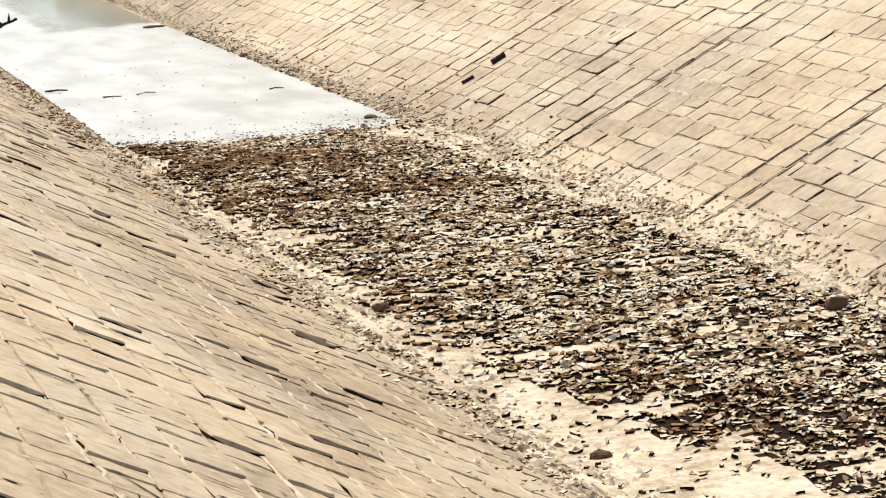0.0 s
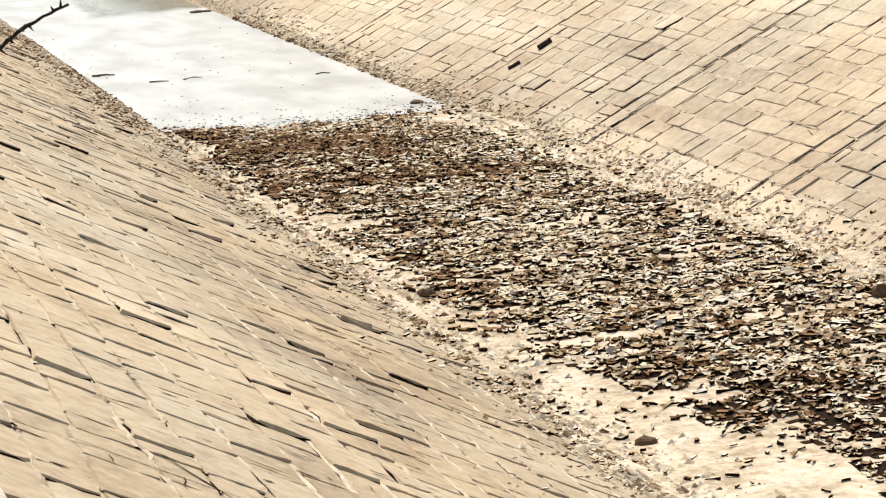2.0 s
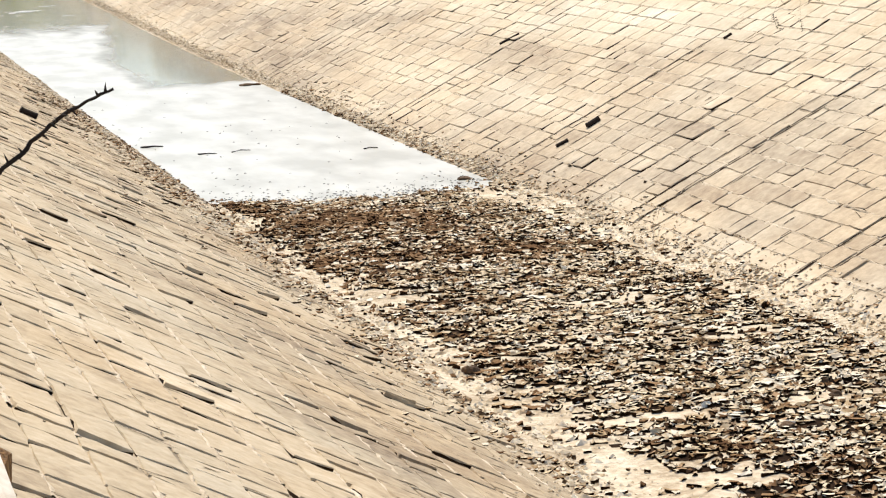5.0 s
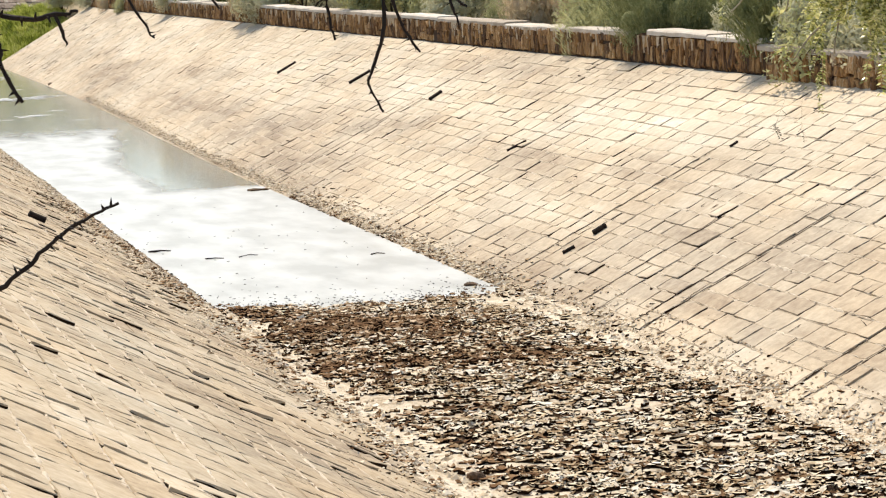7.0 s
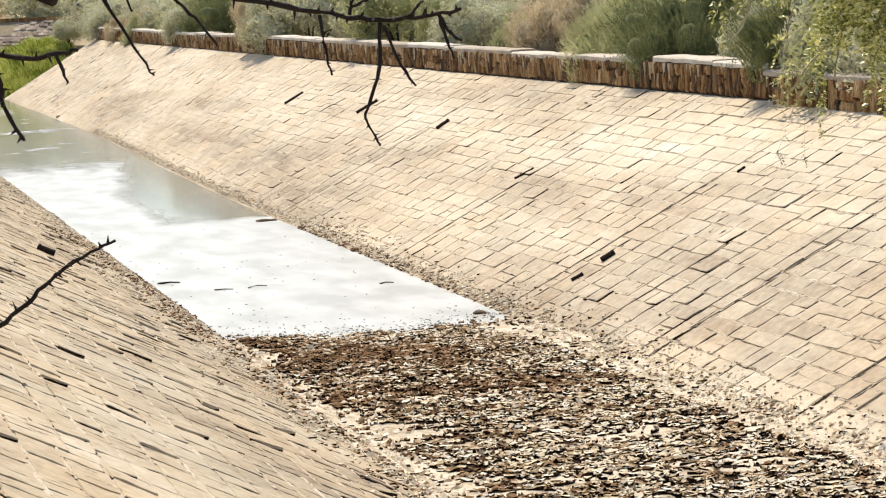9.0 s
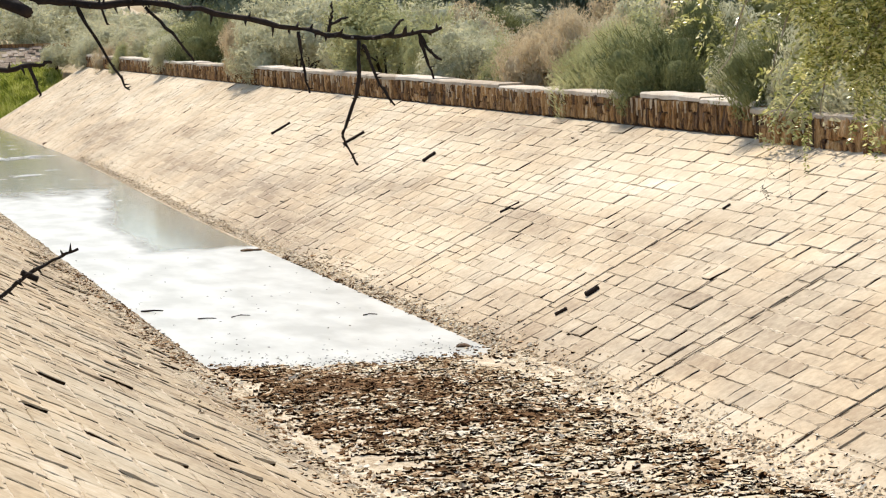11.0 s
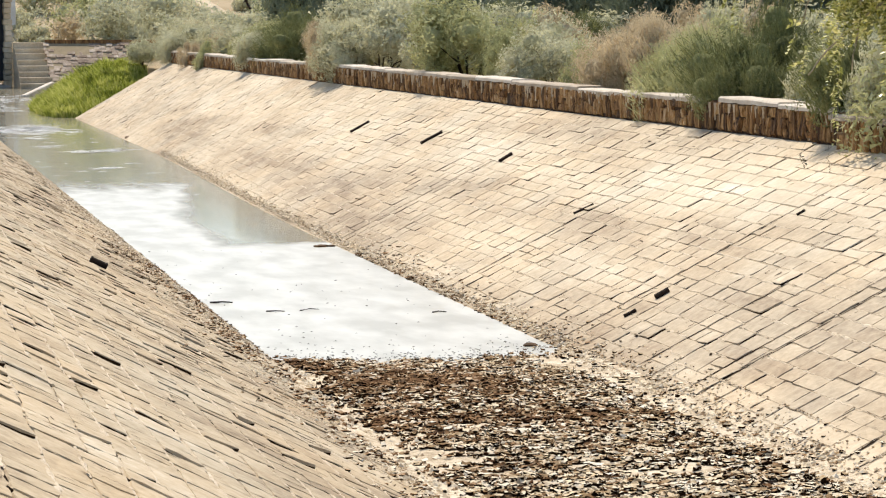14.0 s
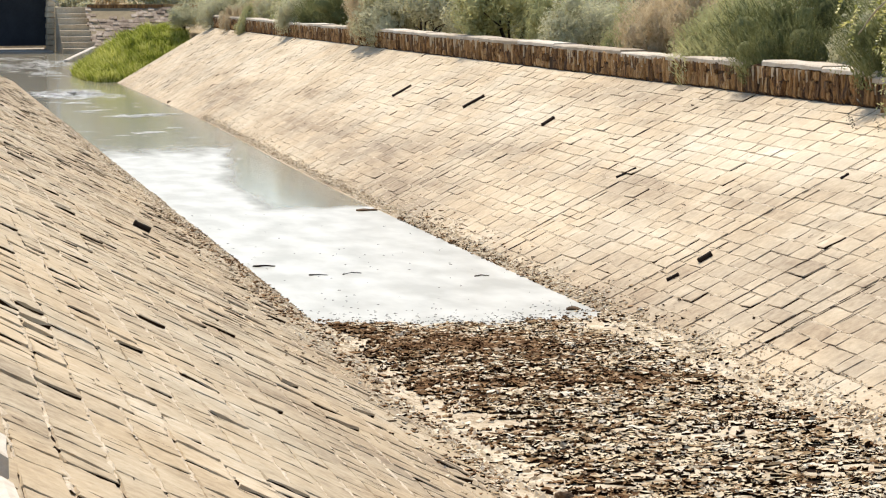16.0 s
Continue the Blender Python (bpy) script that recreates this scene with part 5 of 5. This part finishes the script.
leafy_bough([(2.90, 5.42, 4.92), (2.694, 5.468, 4.807), (2.439, 5.532, 4.724), (2.443, 5.531, 4.632)], 0.0026, 14, BARK)
for c in ((2.72, 5.46, 4.5), ):
    for e in ((2.85, 5.42, 4.72), (2.85, 5.42, 4.66), (2.85, 5.42, 4.60), (2.88, 5.42, 4.42), (2.88, 5.42, 4.70), (2.90, 5.40, 4.85), (2.90, 5.40, 4.45), (2.95, 5.42, 4.6), (2.90, 5.42, 4.92), (2.60, 5.3, 5.1)):
        limb("twig", [(3.1, 5.2, 4.9), ((3.1 + e[0]) / 2 + 0.05, 5.32, (4.9 + e[2]) / 2), e], 0.008, 0.006, BARK, tree, sides=6)


def sprig(stalk, leaves, ln, rad=0.0008, material=None):
    """A thin shoot with a few feather leaves: leaves are (base, tip)."""
    b = limb("shoot", stalk, rad, rad * 0.5, BARK, tree, "thin shoot with a few leaves", sides=5)
    verts, faces = [], []
    for p, q in leaves:
        p, q = Vector(p), Vector(q)
        pinnate(verts, faces, p, q - p, (q - p).length, ln)
    part("leaves", mesh("leaves", verts, faces, material or PODLEAF), b)


sprig([(0.365, 2.383, 4.356), (0.362, 2.384, 4.350), (0.355, 2.385, 4.340)], [((0.359, 2.384, 4.346), (0.345, 2.387, 4.344)), ((0.356, 2.385, 4.343), (0.346, 2.387, 4.328)), ((0.358, 2.384, 4.343), (0.354, 2.385, 4.326)), ((0.360, 2.384, 4.345), (0.370, 2.381, 4.333)), ((0.357, 2.384, 4.347), (0.350, 2.386, 4.354))], 0.010, 0.0008, BACKLIT_POD)
sprig([(2.50, 4.9, 4.82), (2.33, 5.02, 4.76), (2.268, 5.042, 4.66), (2.262, 5.044, 4.60)], [((2.29, 5.03, 4.72), (2.225, 5.05, 4.66)), ((2.28, 5.03, 4.70), (2.25, 5.05, 4.62)), ((2.27, 5.04, 4.67), (2.30, 5.04, 4.62)), ((2.266, 5.042, 4.64), (2.205, 5.05, 4.60)), ((2.264, 5.043, 4.62), (2.285, 5.04, 4.56))], 0.019, 0.0016, BACKLIT_POD)
sprig([(2.0, 3.0, 4.75), (1.70, 3.2, 4.62), (1.575, 3.256, 4.54)], [((1.575, 3.256, 4.54), (1.535, 3.264, 4.455)), ((1.60, 3.25, 4.555), (1.63, 3.25, 4.46))], 0.016, 0.0014, BACKLIT_POD)
sprig([(2.157, 5.604, 4.799), (2.02, 5.3, 4.76), (1.93, 5.13, 4.70), (1.90, 5.135, 4.65)], [((1.95, 5.14, 4.71), (1.86, 5.144, 4.67)), ((1.92, 5.13, 4.69), (1.90, 5.132, 4.64)), ((1.93, 5.13, 4.70), (1.98, 5.12, 4.66)), ((1.88, 5.14, 4.69), (1.82, 5.15, 4.66))], 0.018, 0.0014, BACKLIT_POD)
sprig([(3.1, 5.2, 4.9), (3.25, 6.2, 4.55), (3.0, 6.7, 4.1), (2.866, 6.791, 3.765), (2.848, 6.795, 3.70)], [((2.866, 6.791, 3.765), (2.878, 6.79, 3.754)), ((2.850, 6.795, 3.725), (2.840, 6.795, 3.707)), ((2.848, 6.795, 3.715), (2.862, 6.79, 3.685))], 0.0095, 0.0004, BACKLIT_POD)
sprig([(3.0, 6.7, 4.1), (2.93, 6.76, 3.85), (2.918, 6.763, 3.70)], [((2.917, 6.764, 3.71), (2.909, 6.765, 3.698)), ((2.918, 6.762, 3.702), (2.926, 6.76, 3.678))], 0.009, 0.0004, BACKLIT_POD)


# ---------------------------------------------------------------- far end: green bank, headwall, wing wall
def mound(x, y):
    k = max(0.0, 1 - ((x - 13.2) / 5.2) ** 2) * max(0.0, 1 - ((y - 116) / 7.2) ** 2)
    k = max(k, min(max((x - 12.9) / 1.2, 0), 1))
    return -0.25 + 2.5 * k + 0.1 * noise2(x, y, 0.8)


bx = [6.5 + 0.5 * k for k in range(24)]
by = [108.75 + 0.7 * k for k in range(22)]
tagged(new("earth_bank", grid_mesh("earth_bank", bx, by, mound, GROUND)), "earth bank at the end of the stone lining", "earth bank", kind="structure")
rb = random.Random(15)
rv, rfa = [], []
while len(rfa) < 44000:
    x, y = rb.uniform(7.0, 13.0), rb.uniform(109.2, 121)
    z = mound(x, y)
    if z < -0.12 or (x - 7.0) / 2.2 < (y - 112) / 9 - 0.3:
        continue
    h = rb.uniform(0.15, 0.52) * (1 if x < 11.6 else 0.6) * (1 + 0.75 * noise2(x, y, 1.2, 17))
    lean = (rb.gauss(-0.15, 0.3), rb.gauss(-0.1, 0.3))
    w = rb.uniform(0.008, 0.02)
    n0 = len(rv)
    rv += [(x - w, y, z - 0.05), (x + w, y, z - 0.05), (x + lean[0] * h * 0.5 + w, y + lean[1] * h * 0.5, z + h * 0.65), (x + lean[0] * h * 0.5 - w, y + lean[1] * h * 0.5, z + h * 0.65), (x + lean[0] * h * 1.3, y + lean[1] * h * 1.3, z + h)]
    rfa += [(n0, n0 + 1, n0 + 2, n0 + 3), (n0 + 3, n0 + 2, n0 + 4)]
tagged(new("reed_clump", mesh("reed_clump", rv, rfa, REED)), "dense bright green reeds on the earth bank by the water", "reeds", kind="stuff")


def box(bm, x0, x1, y0, y1, z0, z1):
    v = [bm.verts.new(c) for c in ((x0, y0, z0), (x1, y0, z0), (x1, y1, z0), (x0, y1, z0), (x0, y0, z1), (x1, y0, z1), (x1, y1, z1), (x0, y1, z1))]
    for f in ((0, 1, 2, 3), (4, 5, 6, 7), (0, 1, 5, 4), (1, 2, 6, 5), (2, 3, 7, 6), (3, 0, 4, 7)):
        bm.faces.new([v[k] for k in f])


def boxes(name, items, material, bevel=0.03):
    bm = bmesh.new()
    for it in items:
        box(bm, *it)
    if bevel:
        bmesh.ops.bevel(bm, geom=bm.edges[:], offset=bevel, segments=1, affect="EDGES")
    return bm_mesh(name, bm, material)


regulator = tagged(new("canal_regulator"), "stone and concrete canal regulator with dark steel gate", "regulator")
rk = random.Random(19)
for x0, x1 in ((9.6, 10.1), (-3, -1.8)):
    for k in range(20):
        course = (x0 + rk.uniform(-0.06, 0.06), x1 + rk.uniform(-0.06, 0.06), 164.6 + rk.uniform(-0.1, 0.1), 168.5, -0.7 + 0.364 * k, -0.7 + 0.364 * (k + 1) - 0.03)
        part("stone_course", boxes("stone_course", [course], STONE_JOINED), regulator, "tan stone course of the abutment")
part("deck", boxes("deck", [(-3.2, 10.2, 164.3, 169, 6.55, 7.0)], CONCRETE), regulator, "pale concrete deck")
part("gate", boxes("gate", [(-1.85, 9.65, 166.2, 166.4, 0.35, 6.6)], GATE, 0), regulator, "dark steel gate in deep shade")
part("apron", boxes("apron", [(-1.9, 9.7, 160, 170, -0.6, 0.12)], CONCRETE), regulator)
tagged(new("white_post", boxes("white_post", [(11.1, 11.6, 184.8, 185.3, 2.6, 8.35)], WHITEWASH, 0.04)), "tall whitewashed post standing in the dune scrub", "post")
for k in range(8):
    part("step", boxes("step", [(10.14, 12.1 + rk.uniform(-0.1, 0.1), 157.4 + 0.9 * k, 158.3 + 0.9 * k, -0.5, 0.35 + 0.36 * k + rk.uniform(-0.05, 0.05))], STONE_JOINED, 0.02), regulator)

kerb = boxes("stone_kerb", [(-2.1, 2.1, -0.14, 0.14, -0.30, 0.0)], COPING, 0.04)
ob = tagged(new("stone_kerb", kerb), "pale stone kerb sloping into the water beside the reeds", "kerb")
ob.matrix_basis = Matrix.Translation((10.2, 143.2, 0.42)) @ Vector((1.8, 3.5, 0.62)).to_track_quat("X", "Z").to_matrix().to_4x4()

# sloped wing wall beside the regulator
bm = bmesh.new()
ring = [[bm.verts.new(c) for c in ((12.1, 156.0 + 6.8 * k, -0.6 + 3.4 * k), (16.5, 151.0 + 6.8 * k, -0.6 + 3.4 * k), (21.5, 146.5 + 6.8 * k, -0.6 + 3.4 * k))] for k in (0, 0.5, 1.0)]
for p, q in zip(ring, ring[1:]):
    for i in range(2):
        bm.faces.new((p[i], p[i + 1], q[i + 1], q[i]))
wing = tagged(new("wing_wall", bm_mesh("wing_wall", bm, GROUND)), "sloped stone wing wall leading to the regulator", "wing wall", kind="structure")
rw = random.Random(63)
wv, wf = [], []
for a, b in (((12.1, 156.0), (16.5, 151.0)), ((16.5, 151.0), (21.5, 146.5))):
    a, b = Vector((*a, -0.6)), Vector((*b, -0.6))
    along, rise = (b - a).normalized(), Vector((0, 6.8, 3.4)).normalized()
    face = along.cross(rise).normalized()
    face = face if face.z > 0 else -face
    for row in range(19):
        s = -rw.uniform(0, 0.3)
        while s < (b - a).length:
            ln = rw.uniform(0.3, 0.9)
            if noise2(s, row * 0.4 + a.x, 0.55, 23) > 0.12 + rw.uniform(-0.1, 0.1):
                s += ln  # stones lost, earth showing
                continue
            verts, faces = BLOCKS[rw.randrange(14)]
            m = Matrix((rise * rw.uniform(0.33, 0.42), along * (ln - rw.uniform(0.005, 0.06)), face * 0.12)).transposed().to_4x4()
            m.translation = a + along * (s + ln / 2) + rise * (0.2 + 0.4 * row) + face * (0.04 + rw.gauss(0, 0.035))
            m = m @ Matrix.Rotation(rw.gauss(0, 0.05), 4, "Z")
            n0 = len(wv)
            wv += [m @ Vector(c) for c in verts]
            wf += [tuple(n0 + q for q in f) for f in faces]
            s += ln
tagged(part("stonework", mesh("stonework", wv, wf, OLD_STONE), wing), kind="stuff")
bm = bmesh.new()
for a, b in (((12.1, 162.8), (16.5, 157.8)), ((16.5, 157.8), (21.5, 153.3))):
    v = [bm.verts.new(c) for c in ((*a, 2.6), (*b, 2.6), (*b, 3.05), (*a, 3.05), (a[0], a[1] + 0.5, 2.6), (b[0], b[1] + 0.5, 2.6), (b[0], b[1] + 0.5, 3.05), (a[0], a[1] + 0.5, 3.05))]
    for f in ((0, 1, 2, 3), (3, 2, 6, 7), (4, 5, 6, 7), (0, 3, 7, 4), (1, 2, 6, 5)):
        bm.faces.new([v[k] for k in f])
part("parapet", bm_mesh("parapet", bm, RUBBLE_JOINED), wing, "brown parapet on the wing wall")

# ---------------------------------------------------------------- stone pieces of the two slopes
build_lining("slope_east", "canal slope lined with worn beige sandstone blocks", on_right, 5.25, -8.2, Y_END, (16.5, 24.5), 91, 0.42, 0.74, STONE_PIECE, STONE_JOINED, 1700, BREAKS)
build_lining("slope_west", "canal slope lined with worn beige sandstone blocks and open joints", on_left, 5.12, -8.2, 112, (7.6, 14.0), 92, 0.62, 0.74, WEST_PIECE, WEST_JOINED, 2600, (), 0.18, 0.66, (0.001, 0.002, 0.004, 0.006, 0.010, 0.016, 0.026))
